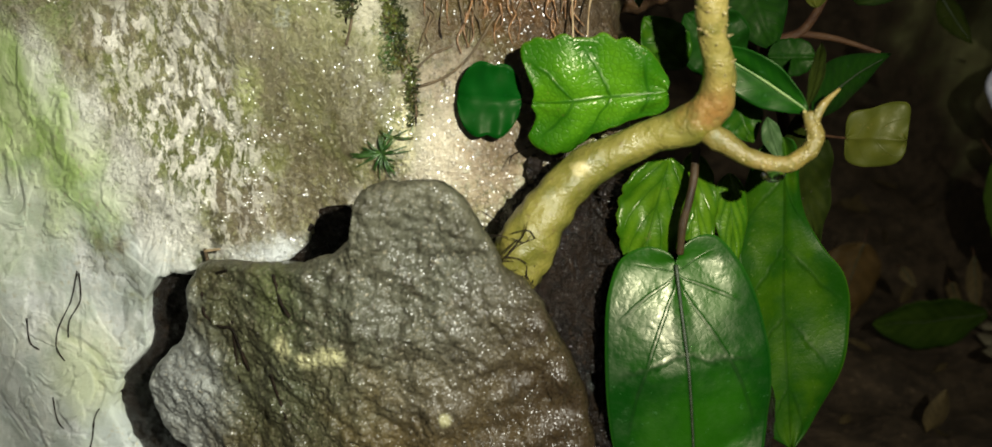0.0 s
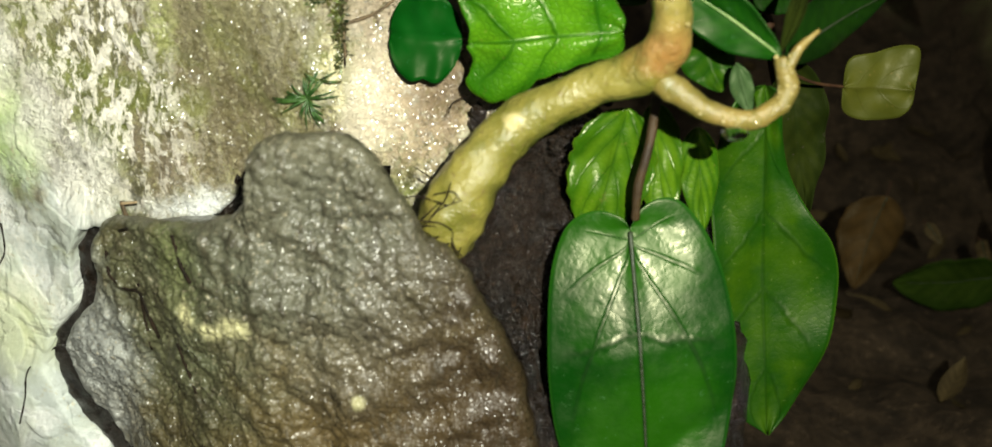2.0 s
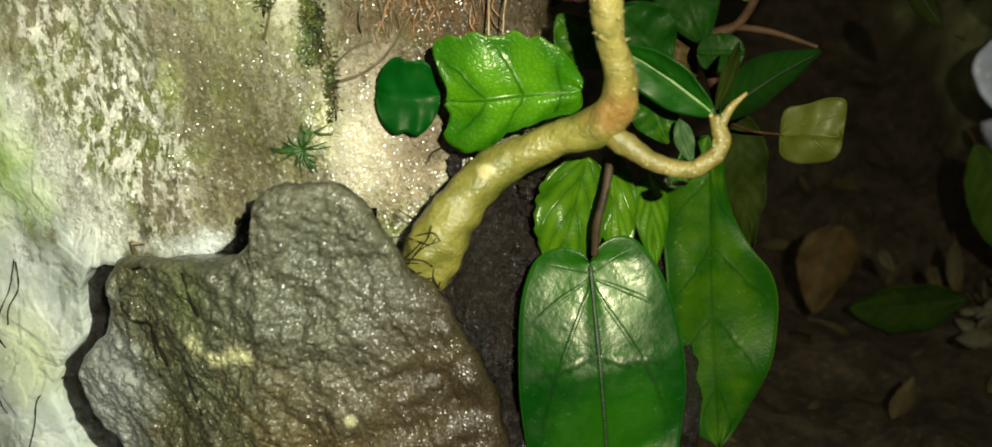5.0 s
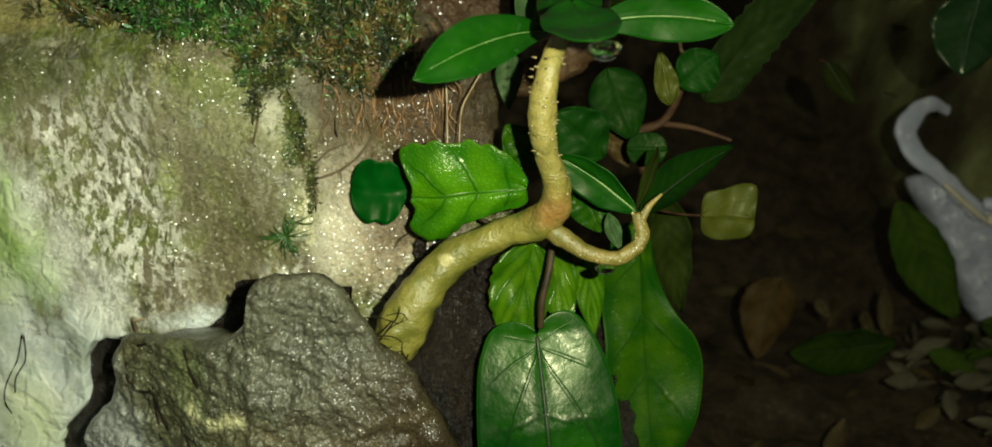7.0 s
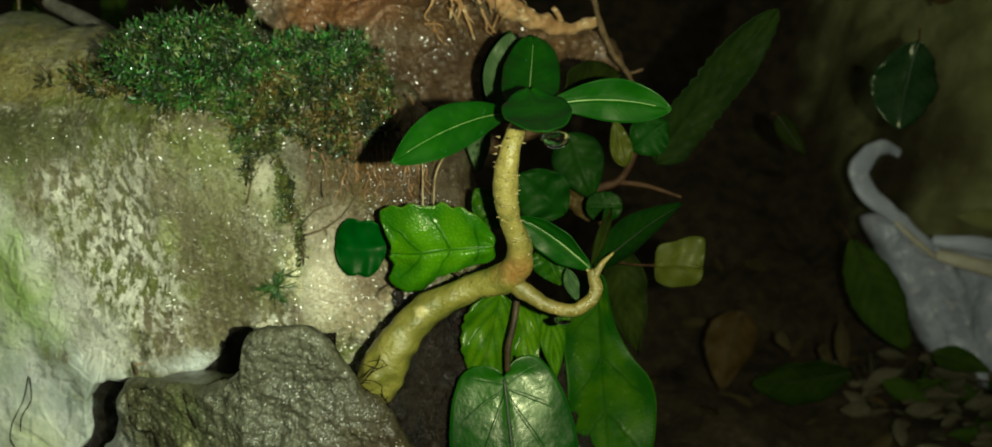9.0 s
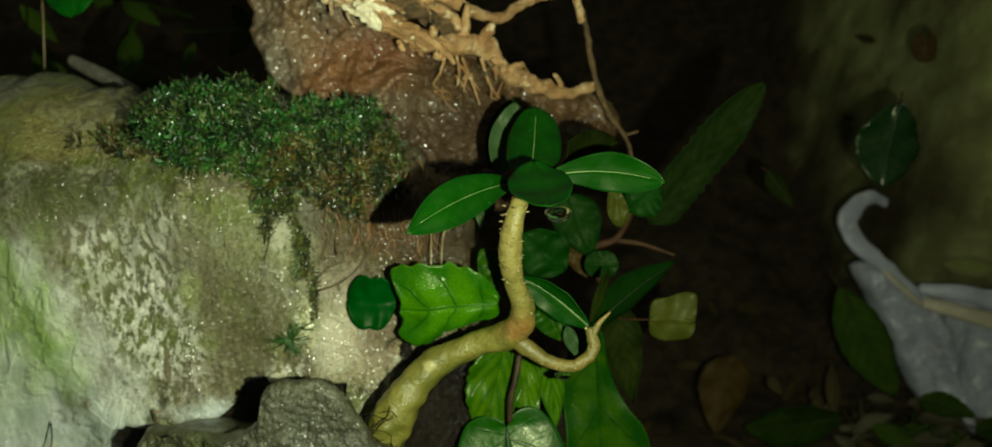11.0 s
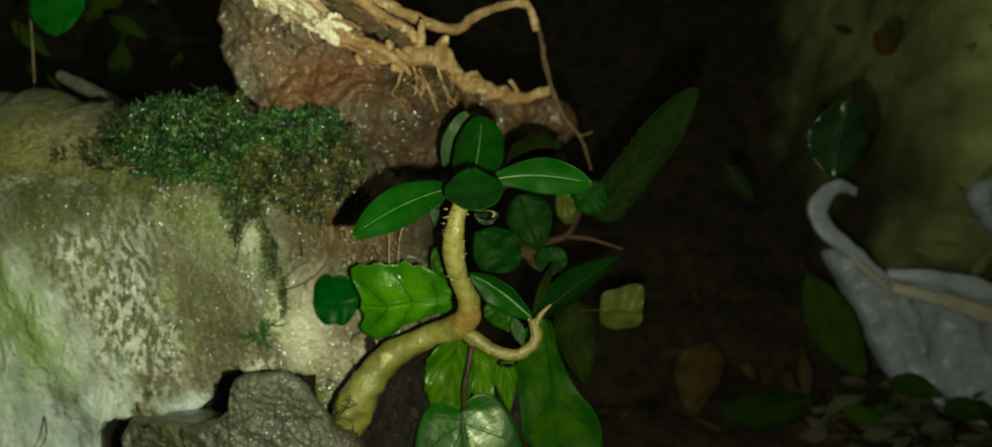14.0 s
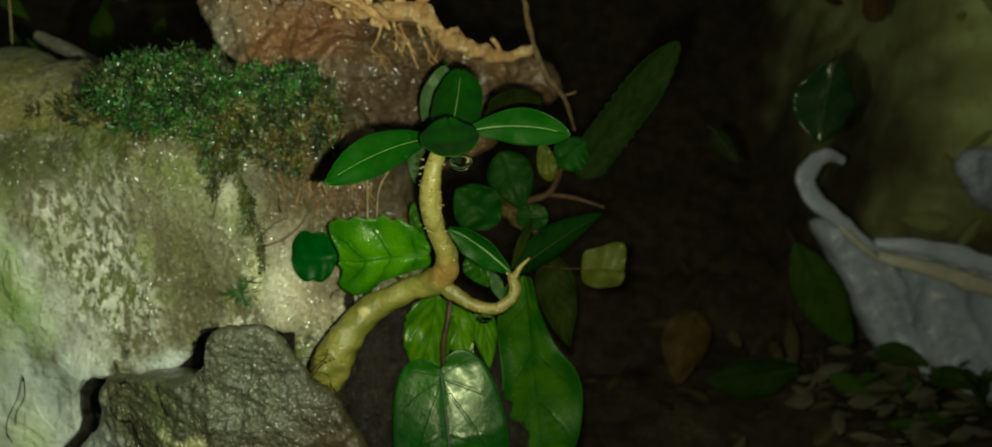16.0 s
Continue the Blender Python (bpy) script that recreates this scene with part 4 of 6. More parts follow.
# ---- plants ----
def make_shrub():
    t = thing("shrub", (0.014, 0.338, 0.215), "young shrub with a bent yellow-green stem and a whorl of leaves", "shrub")
    stem = tube("stem", [(0.0135, 0.345, 0.211), (0.0175, 0.341, 0.222), (0.0235, 0.340, 0.234), (0.0395, 0.343, 0.2535), (0.065, 0.340, 0.268), (0.086, 0.333, 0.277),
                         (0.0915, 0.325, 0.292), (0.0865, 0.315, 0.311), (0.085, 0.308, 0.330), (0.088, 0.306, 0.348), (0.094, 0.322, 0.361)],
                [0.0112, 0.0120, 0.0108, 0.0090, 0.0074, 0.0082, 0.0064, 0.0056, 0.0060, 0.0047, 0.0038], STEM, t, "thick yellow-green stem", 12, 24, 0.075, 150)
    tube("branch", [(0.087, 0.333, 0.2745), (0.096, 0.330, 0.268), (0.107, 0.328, 0.262), (0.120, 0.328, 0.2605), (0.1295, 0.331, 0.268), (0.1285, 0.335, 0.279)],
         [0.0056, 0.0043, 0.0036, 0.0033, 0.0035, 0.0030], HOOK, t, "hooked side branch", 10, 14, 0.10, 220)
    rnd = random.Random(5)
    line = spline([(0.0915, 0.325, 0.292), (0.0865, 0.315, 0.311), (0.085, 0.308, 0.330), (0.088, 0.303, 0.350)], 12)
    scar = None
    for k in range(42):
        p = line[rnd.randrange(3, len(line))]
        a = rnd.uniform(-1.9, 1.9)
        out = Vector((math.sin(a), -math.cos(a), rnd.uniform(0.0, 0.3))).normalized()
        r = 0.0060 if p.z > 0.335 else 0.0064
        m = Matrix.Translation(p + out * (r - 0.0004)) @ out.to_track_quat("Z", "Y").to_matrix().to_4x4() @ Matrix.Scale(rnd.uniform(0.6, 1.3), 4)
        if scar is None:
            vs, fs = [], []
            for i, (rr, zz) in enumerate(((0.0008, 0), (0.0006, 0.0006), (0.0002, 0.0016))):
                vs += [(rr * math.cos(1.05 * j), rr * math.sin(1.05 * j) * 0.6, zz) for j in range(6)]
            for i in range(2):
                fs += [(i * 6 + j, i * 6 + (j + 1) % 6, i * 6 + 6 + (j + 1) % 6, i * 6 + 6 + j) for j in range(6)]
            fs.append((12, 13, 14, 15, 16, 17))
            scar = bpy.data.meshes.new("leaf_scar")
            scar.from_pydata(vs, [], fs)
            scar.materials.append(SPINE)
        ob = new("leaf_scar", scar)
        ob.parent = stem
        ob.matrix_world = m
    leaf("leaf", (0.092, 0.322, 0.361), (0.039, 0.255, 0.345), (-0.35, 0.1, 0.9), 0.021, shape_obovate, LEAF_WHORL, t, "", 0.004, 0.002, 0.001, rib=GREEN_STEM, rib_size=0.00032, seed=1, sweep=0.0045)
    leaf("leaf", (0.097, 0.328, 0.362), (0.162, 0.306, 0.363), (0.05, -0.15, 0.95), 0.021, shape_obovate, LEAF_WHORL, t, "", 0.004, -0.002, 0.001, rib=GREEN_STEM, seed=2, sweep=0.0040)
    leaf("leaf", (0.0955, 0.332, 0.364), (0.0985, 0.380, 0.398), (1, 0, 0), 0.030, shape_round, LEAF_WHORL, t, "", -0.003, -0.003, 0.001, rib=GREEN_STEM, rib_size=0.0005, seed=3)
    leaf("leaf", (0.096, 0.302, 0.3735), (0.103, 0.250, 0.3580), (1, 0, 0), 0.030, shape_elliptic, LEAF_WHORL, t, "", 0.003, -0.002, 0.001, seed=4)
    leaf("leaf", (0.0755, 0.392, 0.358), (0.086, 0.405, 0.400), (1, 0.1, -0.2), 0.024, shape_elliptic, LEAF_UNDER, t, "pale underside of a leaf", -0.003, 0.002, 0.001, seed=5, sweep=0.002)
    leaf("leaf", (0.070, 0.430, 0.358), (0.084, 0.435, 0.402), (0.9, 0.1, -0.35), 0.019, shape_elliptic, LEAF_WHORL_DIM, t, "", -0.004, 0.003, 0.002, seed=6)
    leaf("leaf", (0.068, 0.400, 0.350), (0.0668, 0.400, 0.3205), (1, 0.2, 0.1), 0.0150, shape_ovate, LEAF_UNDER, t, "pale drooping leaf underside", 0.002, 0.002, 0.001, seed=7)
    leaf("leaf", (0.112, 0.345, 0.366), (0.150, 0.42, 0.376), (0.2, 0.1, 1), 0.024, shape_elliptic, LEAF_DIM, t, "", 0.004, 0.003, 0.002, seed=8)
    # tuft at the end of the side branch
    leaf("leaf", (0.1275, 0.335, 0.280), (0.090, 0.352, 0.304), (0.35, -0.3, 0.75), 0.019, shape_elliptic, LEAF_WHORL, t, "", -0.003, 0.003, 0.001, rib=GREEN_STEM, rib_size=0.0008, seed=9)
    leaf("leaf", (0.129, 0.336, 0.280), (0.190, 0.43, 0.298), (-0.3, -0.1, 0.9), 0.021, shape_lance, LEAF_WHORL_DIM, t, "", 0.004, 0.003, 0.001, rib=DIM_RIB, rib_size=0.0006, seed=10)
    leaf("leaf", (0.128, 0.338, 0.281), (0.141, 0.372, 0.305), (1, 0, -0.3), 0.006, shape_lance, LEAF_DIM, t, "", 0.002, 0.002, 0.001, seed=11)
    tube("bud", [(0.1295, 0.333, 0.276), (0.133, 0.333, 0.283), (0.139, 0.335, 0.2885)], [0.0022, 0.0016, 0.0006], HOOK, t, "curled brown leaf stalk", 5, 8)


make_shrub()


def make_crinkled():
    t = thing("seedling", (0.080, 0.366, 0.272), "low seedling with a crinkled bright green leaf", "seedling")
    upper = [(-0.001, 0.0045), (0.002, 0.0105), (0.006, 0.0177), (0.014, 0.0240), (0.0205, 0.0248), (0.026, 0.0272), (0.033, 0.0256), (0.041, 0.0284), (0.049, 0.0272), (0.055, 0.0278), (0.0605, 0.0235), (0.0588, 0.0144), (0.0566, 0.006)]
    lower = [(0.0005, 0.0065), (0.006, 0.0099), (0.017, 0.0113), (0.032, 0.0156), (0.038, 0.0205), (0.044, 0.0234), (0.0525, 0.0230), (0.059, 0.0188), (0.0612, 0.0147), (0.0588, 0.0105), (0.0566, 0.005)]
    leaf("leaf", (0.077, 0.365, 0.2855), (0.019, 0.367, 0.2800), (0.10, -0.22, 1), 0.056, None, LEAF_BRIGHT, t, "crinkled bright green leaf with a notched end",
         0.003, -0.004, 0.0028, teeth=11, tooth=0.045, seed=21, nu=72, nv=16, edges=(lower, upper))
    leaf("leaf", (0.014, 0.388, 0.280), (-0.0155, 0.387, 0.282), (0, -0.1, 1), 0.034, shape_round, LEAF_DARK, t, "small round deep green leaf", 0.003, 0.003, 0.0015, teeth=2, tooth=0.12, seed=22)
    tube("petiole", [(0.012, 0.389, 0.280), (0.03, 0.388, 0.275), (0.06, 0.382, 0.262), (0.075, 0.378, 0.245)], [0.001, 0.001, 0.0012, 0.0014], PETIOLE, t)
    leaf("leaf", (0.085, 0.372, 0.295), (0.066, 0.368, 0.316), (0.7, 0, 0.7), 0.020, shape_elliptic, LEAF_LONG, t, "", 0.002, 0.002, 0.002, teeth=6, seed=23)


make_crinkled()


def heart_fall(u, v):
    """The blade stands forward from its stalk, hangs from there, and lifts again at one side lower down."""
    y = -0.24 * 0.13 * min(u, 0.36 - 0.05 * v)
    y += 0.10 * 0.13 * max(0.0, u - 0.36) + 0.00022 * math.sin(abs(v) * 13) * math.exp(-(u / 0.10) ** 2)
    return y - 0.36 * 0.13 * max(0.0, u - 0.72 + 0.16 * v) * max(0.0, min(1.0, (v - 0.05) / 0.3))


def make_heart():
    t = thing("vine", (0.089, 0.372, 0.25), "hanging vine leaves on dark purple stalks", "vine")
    tube("petiole", [(0.090, 0.365, 0.262), (0.088, 0.358, 0.246), (0.0845, 0.357, 0.230), (0.084, 0.359, 0.216)], [0.0020, 0.0018, 0.0018, 0.0016], PETIOLE, t, "dark purple stalk")
    foot, end = (0.0820, 0.358, 0.2125), (0.095, 0.350, 0.085)
    one = flat_rim(foot, end, [(0.079, 0.2165), (0.071, 0.2190), (0.063, 0.2165), (0.0570, 0.210), (0.0525, 0.195), (0.0515, 0.175), (0.0525, 0.150), (0.057, 0.125), (0.067, 0.104), (0.080, 0.091)])
    two = flat_rim(foot, end, [(0.0855, 0.2195), (0.0925, 0.2240), (0.100, 0.2235), (0.107, 0.217), (0.113, 0.208), (0.119, 0.193), (0.1235, 0.171), (0.1245, 0.150), (0.121, 0.125), (0.114, 0.103), (0.104, 0.089)])
    leaf("leaf", foot, end, (1, 0.08, 0.1), 0.074, None, LEAF_HEART, t, "large glossy heart-shaped leaf", 0.0, 0.005, 0.0015, seed=31, nu=80, nv=20, extra=heart_fall, edges=(one, two), rib=DIM_RIB, rib_size=0.0009)
    leaf("leaf", (0.080, 0.374, 0.256), (0.066, 0.372, 0.196), (1, -0.1, 0.2), 0.036, shape_ovate, LEAF_MID, t, "serrated bright leaf", 0.003, -0.003, 0.003, teeth=9, tooth=0.10, seed=32)
    leaf("leaf", (0.090, 0.377, 0.258), (0.098, 0.376, 0.200), (1, 0.2, 0), 0.020, shape_ovate, LEAF_MID, t, "", 0.003, -0.002, 0.002, teeth=7, tooth=0.08, seed=33)
    foot, end = (0.135, 0.400, 0.262), (0.149, 0.402, 0.103)
    one = flat_rim(foot, end, [(0.126, 0.2595), (0.1195, 0.248), (0.1165, 0.224), (0.119, 0.192), (0.119, 0.168), (0.122, 0.142), (0.133, 0.116)])
    two = flat_rim(foot, end, [(0.140, 0.2585), (0.1445, 0.240), (0.1505, 0.222), (0.159, 0.207), (0.168, 0.196), (0.1735, 0.181), (0.1738, 0.165), (0.171, 0.148), (0.165, 0.128), (0.158, 0.113)])
    leaf("leaf", foot, end, (1, 0.1, 0.12), 0.052, shape_strap, LEAF_LONG, t, "long hanging strap-shaped leaf", 0.008, -0.005, 0.004, teeth=0, seed=34, nu=56, nv=14, edges=(one, two))
    leaf("leaf", (0.152, 0.440, 0.268), (0.166, 0.446, 0.196), (1, 0.1, 0), 0.030, shape_ovate, LEAF_DIM, t, "", 0.004, -0.003, 0.004, seed=35)
    leaf("leaf", (0.104, 0.365, 0.286), (0.113, 0.362, 0.264), (1, 0.1, 0.3), 0.022, shape_ovate, LEAF_LONG, t, "", 0.002, 0.002, 0.002, seed=36)
    leaf("leaf", (0.116, 0.352, 0.276), (0.122, 0.350, 0.258), (1, 0.1, 0.3), 0.008, shape_lance, LEAF_UNDER, t, "", 0.001, 0.001, 0.001, seed=37)
    leaf("leaf", (0.107, 0.38, 0.248), (0.112, 0.38, 0.204), (1, 0.1, 0.1), 0.017, shape_ovate, LEAF_MID, t, "", 0.001, 0.001, 0.001, seed=38)


make_heart()


def make_backdrop_plants():
    t = thing("yellow_leaf", (0.145, 0.400, 0.262), "small rounded yellowing leaf on a thin stalk", "leaf")
    upper = [(0.0005, 0.0075), (0.003, 0.0125), (0.009, 0.0145), (0.017, 0.0165), (0.025, 0.0185), (0.0305, 0.0172), (0.0315, 0.0095), (0.0305, 0.003)]
    lower = [(0.0010, 0.0085), (0.005, 0.0130), (0.012, 0.0150), (0.020, 0.0148), (0.0265, 0.0125), (0.0302, 0.0075), (0.0308, 0.003)]
    leaf("blade", (0.175, 0.440, 0.256), (0.205, 0.440, 0.255), (0, 0, 1), 0.033, shape_round, LEAF_YELLOW, t, "", 0.002, 0.003, 0.0022, teeth=2, tooth=0.05, seed=41, nu=40, nv=12, edges=(lower, upper))
    tube("stalk", [(0.145, 0.410, 0.266), (0.160, 0.430, 0.259), (0.175, 0.440, 0.256)], [0.0008, 0.0007, 0.0007], RED_STEM, t)
    t = thing("weed", (0.165, 0.46, 0.25), "dim green weed with red-brown stems among the rocks", "weed")
    tube("stem", [(0.165, 0.47, 0.20), (0.145, 0.455, 0.275), (0.135, 0.45, 0.300), (0.154, 0.45, 0.310), (0.164, 0.44, 0.335)], [0.003, 0.003, 0.0028, 0.0024, 0.0016], RED_STEM, t)
    tube("stem", [(0.150, 0.45, 0.308), (0.170, 0.452, 0.305), (0.192, 0.45, 0.298)], [0.002, 0.0016, 0.001], RED_STEM, t)
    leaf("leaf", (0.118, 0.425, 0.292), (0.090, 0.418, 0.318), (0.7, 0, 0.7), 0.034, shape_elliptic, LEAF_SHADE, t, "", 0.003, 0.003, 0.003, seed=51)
    leaf("leaf", (0.130, 0.421, 0.297), (0.152, 0.420, 0.297), (0, 0, 1), 0.018, shape_round, LEAF_WHORL_DIM, t, "", 0.001, 0.001, 0.001, teeth=5, seed=52)
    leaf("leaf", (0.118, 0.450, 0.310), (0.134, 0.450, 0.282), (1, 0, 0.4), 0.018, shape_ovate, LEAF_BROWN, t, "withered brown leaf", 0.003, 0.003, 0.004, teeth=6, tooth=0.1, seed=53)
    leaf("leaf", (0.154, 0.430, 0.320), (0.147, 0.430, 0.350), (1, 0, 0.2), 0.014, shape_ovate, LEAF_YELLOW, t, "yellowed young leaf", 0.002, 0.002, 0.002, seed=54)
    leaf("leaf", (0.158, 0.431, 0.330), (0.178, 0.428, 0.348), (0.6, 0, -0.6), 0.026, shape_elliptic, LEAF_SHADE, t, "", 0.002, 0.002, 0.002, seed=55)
    leaf("leaf", (0.120, 0.44, 0.340), (0.135, 0.43, 0.300), (1, 0, 0.2), 0.034, shape_ovate, LEAF_WHORL_DIM, t, "", 0.002, 0.002, 0.002, seed=56)
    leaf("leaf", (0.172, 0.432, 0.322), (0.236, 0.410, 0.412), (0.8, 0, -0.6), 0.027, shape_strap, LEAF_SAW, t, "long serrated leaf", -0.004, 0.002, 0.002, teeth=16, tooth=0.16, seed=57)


make_backdrop_plants()


# ---- the root on the brown stone ----
def make_root():
    t = thing("tree_root", (0.0, 0.44, 0.46), "pale peeling tree root lying over the brown stone", "root")
    tube("main_root", [(-0.085, 0.432, 0.515), (-0.063, 0.430, 0.495), (-0.044, 0.430, 0.481), (-0.015, 0.430, 0.465), (0.012, 0.432, 0.446), (0.031, 0.446, 0.437), (0.066, 0.475, 0.435),
                       (0.076, 0.484, 0.420), (0.098, 0.503, 0.411), (0.122, 0.520, 0.404), (0.142, 0.537, 0.410)],
         [0.016, 0.015, 0.0125, 0.0098, 0.0074, 0.0064, 0.0072, 0.0052, 0.0066, 0.0038, 0.0042], ROOT_BARK, t, "", 20, 28, 0.24, 120)
    tube("side_root", [(-0.03, 0.445, 0.512), (-0.014, 0.450, 0.497), (0.018, 0.456, 0.478), (0.046, 0.479, 0.464), (0.073, 0.501, 0.457), (0.094, 0.517, 0.470), (0.125, 0.535, 0.476),
                       (0.133, 0.535, 0.456)],
         [0.005, 0.005, 0.0044, 0.0040, 0.0038, 0.0034, 0.0030, 0.0022], ROOT_BARK, t, "", 12, 10, 0.30, 160)
    tube("side_root", [(-0.002, 0.432, 0.492), (0.013, 0.434, 0.476), (0.028, 0.446, 0.464), (0.046, 0.460, 0.452), (0.048, 0.461, 0.440)],
         [0.0045, 0.0045, 0.004, 0.0035, 0.0035], ROOT_BARK, t, "", 8, 10, 0.18, 140)
    hung = tube("hanging_root", [(0.132, 0.536, 0.464), (0.1358, 0.535, 0.455), (0.1393, 0.533, 0.4334), (0.1449, 0.531, 0.4101), (0.155, 0.533, 0.387), (0.1674, 0.537, 0.371), (0.176, 0.545, 0.345)],
                [0.0026, 0.0022, 0.0022, 0.0020, 0.0022, 0.0018, 0.0012], DEAD_FIBRE, t, "thin brown hanging root", 8, 8, 0.3, 200)
    tube("fork", [(0.165, 0.537, 0.374), (0.170, 0.537, 0.3735), (0.177, 0.539, 0.376)], [0.0012, 0.0010, 0.0006], DEAD_FIBRE, hung, "", 5, 7, 0.3, 200)
    tube("fibre_mat", [(-0.016, 0.446, 0.486), (0.006, 0.449, 0.470), (0.026, 0.455, 0.456), (0.044, 0.465, 0.446), (0.052, 0.472, 0.440)], [0.006, 0.0085, 0.0085, 0.0065, 0.003], DEAD_FIBRE, t, "matted brown fibres between the roots", 12, 18, 0.45, 170)
    leaf("bark_flake", (-0.011, 0.4145, 0.4575), (0.0035, 0.4155, 0.4435), (0.7, -0.1, 0.7), 0.009, shape_strap, PEEL, t, "white flake of loose bark", 0.002, 0.002, 0.002, teeth=4, tooth=0.3, thick=0.0009, nu=16, nv=6, seed=99)
    for pts in ([(0.0405, 0.452, 0.434), (0.0385, 0.450, 0.425), (0.036, 0.450, 0.418), (0.032, 0.448, 0.411), (0.035, 0.449, 0.408)], [(0.046, 0.456, 0.432), (0.0478, 0.460, 0.420), (0.0468, 0.458, 0.410)],
                [(0.0475, 0.458, 0.424), (0.0525, 0.462, 0.418), (0.051, 0.462, 0.4095)],
                [(0.050, 0.460, 0.428), (0.056, 0.466, 0.412), (0.061, 0.470, 0.397)], [(0.062, 0.470, 0.428), (0.068, 0.474, 0.410), (0.075, 0.480, 0.400)],
                [(-0.02, 0.426, 0.462), (-0.018, 0.424, 0.452), (-0.014, 0.424, 0.446)]):
        tube("rootlet", pts, [0.0012 - 0.0009 * q / len(pts) for q in range(len(pts))], ROOT_BARK, t, "", 5, 6, 0.15, 200)
    rnd = random.Random(21)
    for a, b, r in (((0.050, 0.462, 0.441), (0.054, 0.452, 0.461), 0.0034), ((0.062, 0.470, 0.438), (0.070, 0.462, 0.450), 0.0040), ((0.078, 0.482, 0.420), (0.090, 0.470, 0.424), 0.0032),
                    ((0.118, 0.517, 0.406), (0.112, 0.512, 0.418), 0.0022), ((0.030, 0.444, 0.440), (0.034, 0.430, 0.446), 0.0036)):
        tube("stub", [a, (Vector(a) + Vector(b)) / 2 + Vector((0.001, -0.001, 0.001)), b], [r, r * 0.9, r * 0.55], ROOT_BARK, t, "", 5, 9, 0.3, 180)
    for i in range(46):
        low = i < 26
        q = Vector((rnd.uniform(0.026, 0.085), 0.0, rnd.uniform(0.404, 0.430))) if low else Vector((rnd.uniform(-0.02, 0.040), 0.0, rnd.uniform(0.448, 0.480)))
        q.y = 0.440 + 0.55 * max(0.0, q.x - 0.02) + (0.004 if low else -0.006)
        d = Vector((rnd.gauss(0.3, 0.8), rnd.gauss(0, 0.3), rnd.gauss(-0.9, 0.4) if low else rnd.gauss(-0.2, 0.7))).normalized() * rnd.uniform(0.006, 0.016)
        tube("fibre", [q, q + d * 0.5 + Vector((rnd.gauss(0, 0.002), rnd.gauss(0, 0.001), rnd.gauss(0, 0.002))), q + d], [0.0005, 0.0004, 0.0002], ROOT_BARK if i % 3 else DRY_TWIG, t, "", 4, 5, 0.2, 200)
    line = spline([(-0.063, 0.430, 0.495), (-0.044, 0.430, 0.481), (-0.015, 0.430, 0.465), (0.012, 0.432, 0.446), (0.031, 0.446, 0.437), (0.066, 0.475, 0.435)], 12)
    for i in range(64):
        spot = rnd.randrange(0, 60 if i % 4 == 0 else 30)
        p = line[spot] + Vector((rnd.uniform(-0.004, 0.004), -0.0155 + 0.00012 * spot + rnd.uniform(-0.001, 0.002), rnd.uniform(-0.010, 0.006)))
        d = Vector((1, 0.2, -0.7)) + Vector((rnd.gauss(0, 0.35), rnd.gauss(0, 0.3), rnd.gauss(0, 0.35)))
        leaf("bark_flake", p, p + d.normalized() * rnd.uniform(0.008, 0.024), (0.5, -0.4, 0.8), rnd.uniform(0.002, 0.006), shape_strap, PEEL if i % 2 else ROOT_BARK, t, "",
             rnd.uniform(-0.002, 0.002), rnd.uniform(0.0, 0.002), 0.002, teeth=3, tooth=0.25, thick=0.0009, nu=10, nv=3, seed=100 + i)


make_root()


def make_rootlets():
    t = thing("rootlets", (0.042, 0.378, 0.312), "thin pale rootlets hanging from the rock", "root")
    for pts in ([(0.034, 0.392, 0.345), (0.036, 0.386, 0.330), (0.037, 0.376, 0.305)], [(0.056, 0.398, 0.345), (0.049, 0.386, 0.333), (0.044, 0.380, 0.322), (0.043, 0.374, 0.303)]):
        tube("rootlet", pts, [0.0004, 0.00048, 0.0004, 0.0003][:len(pts)], PALE_TWIG, t, "", 6, 6, 0.12, 200)


make_rootlets()


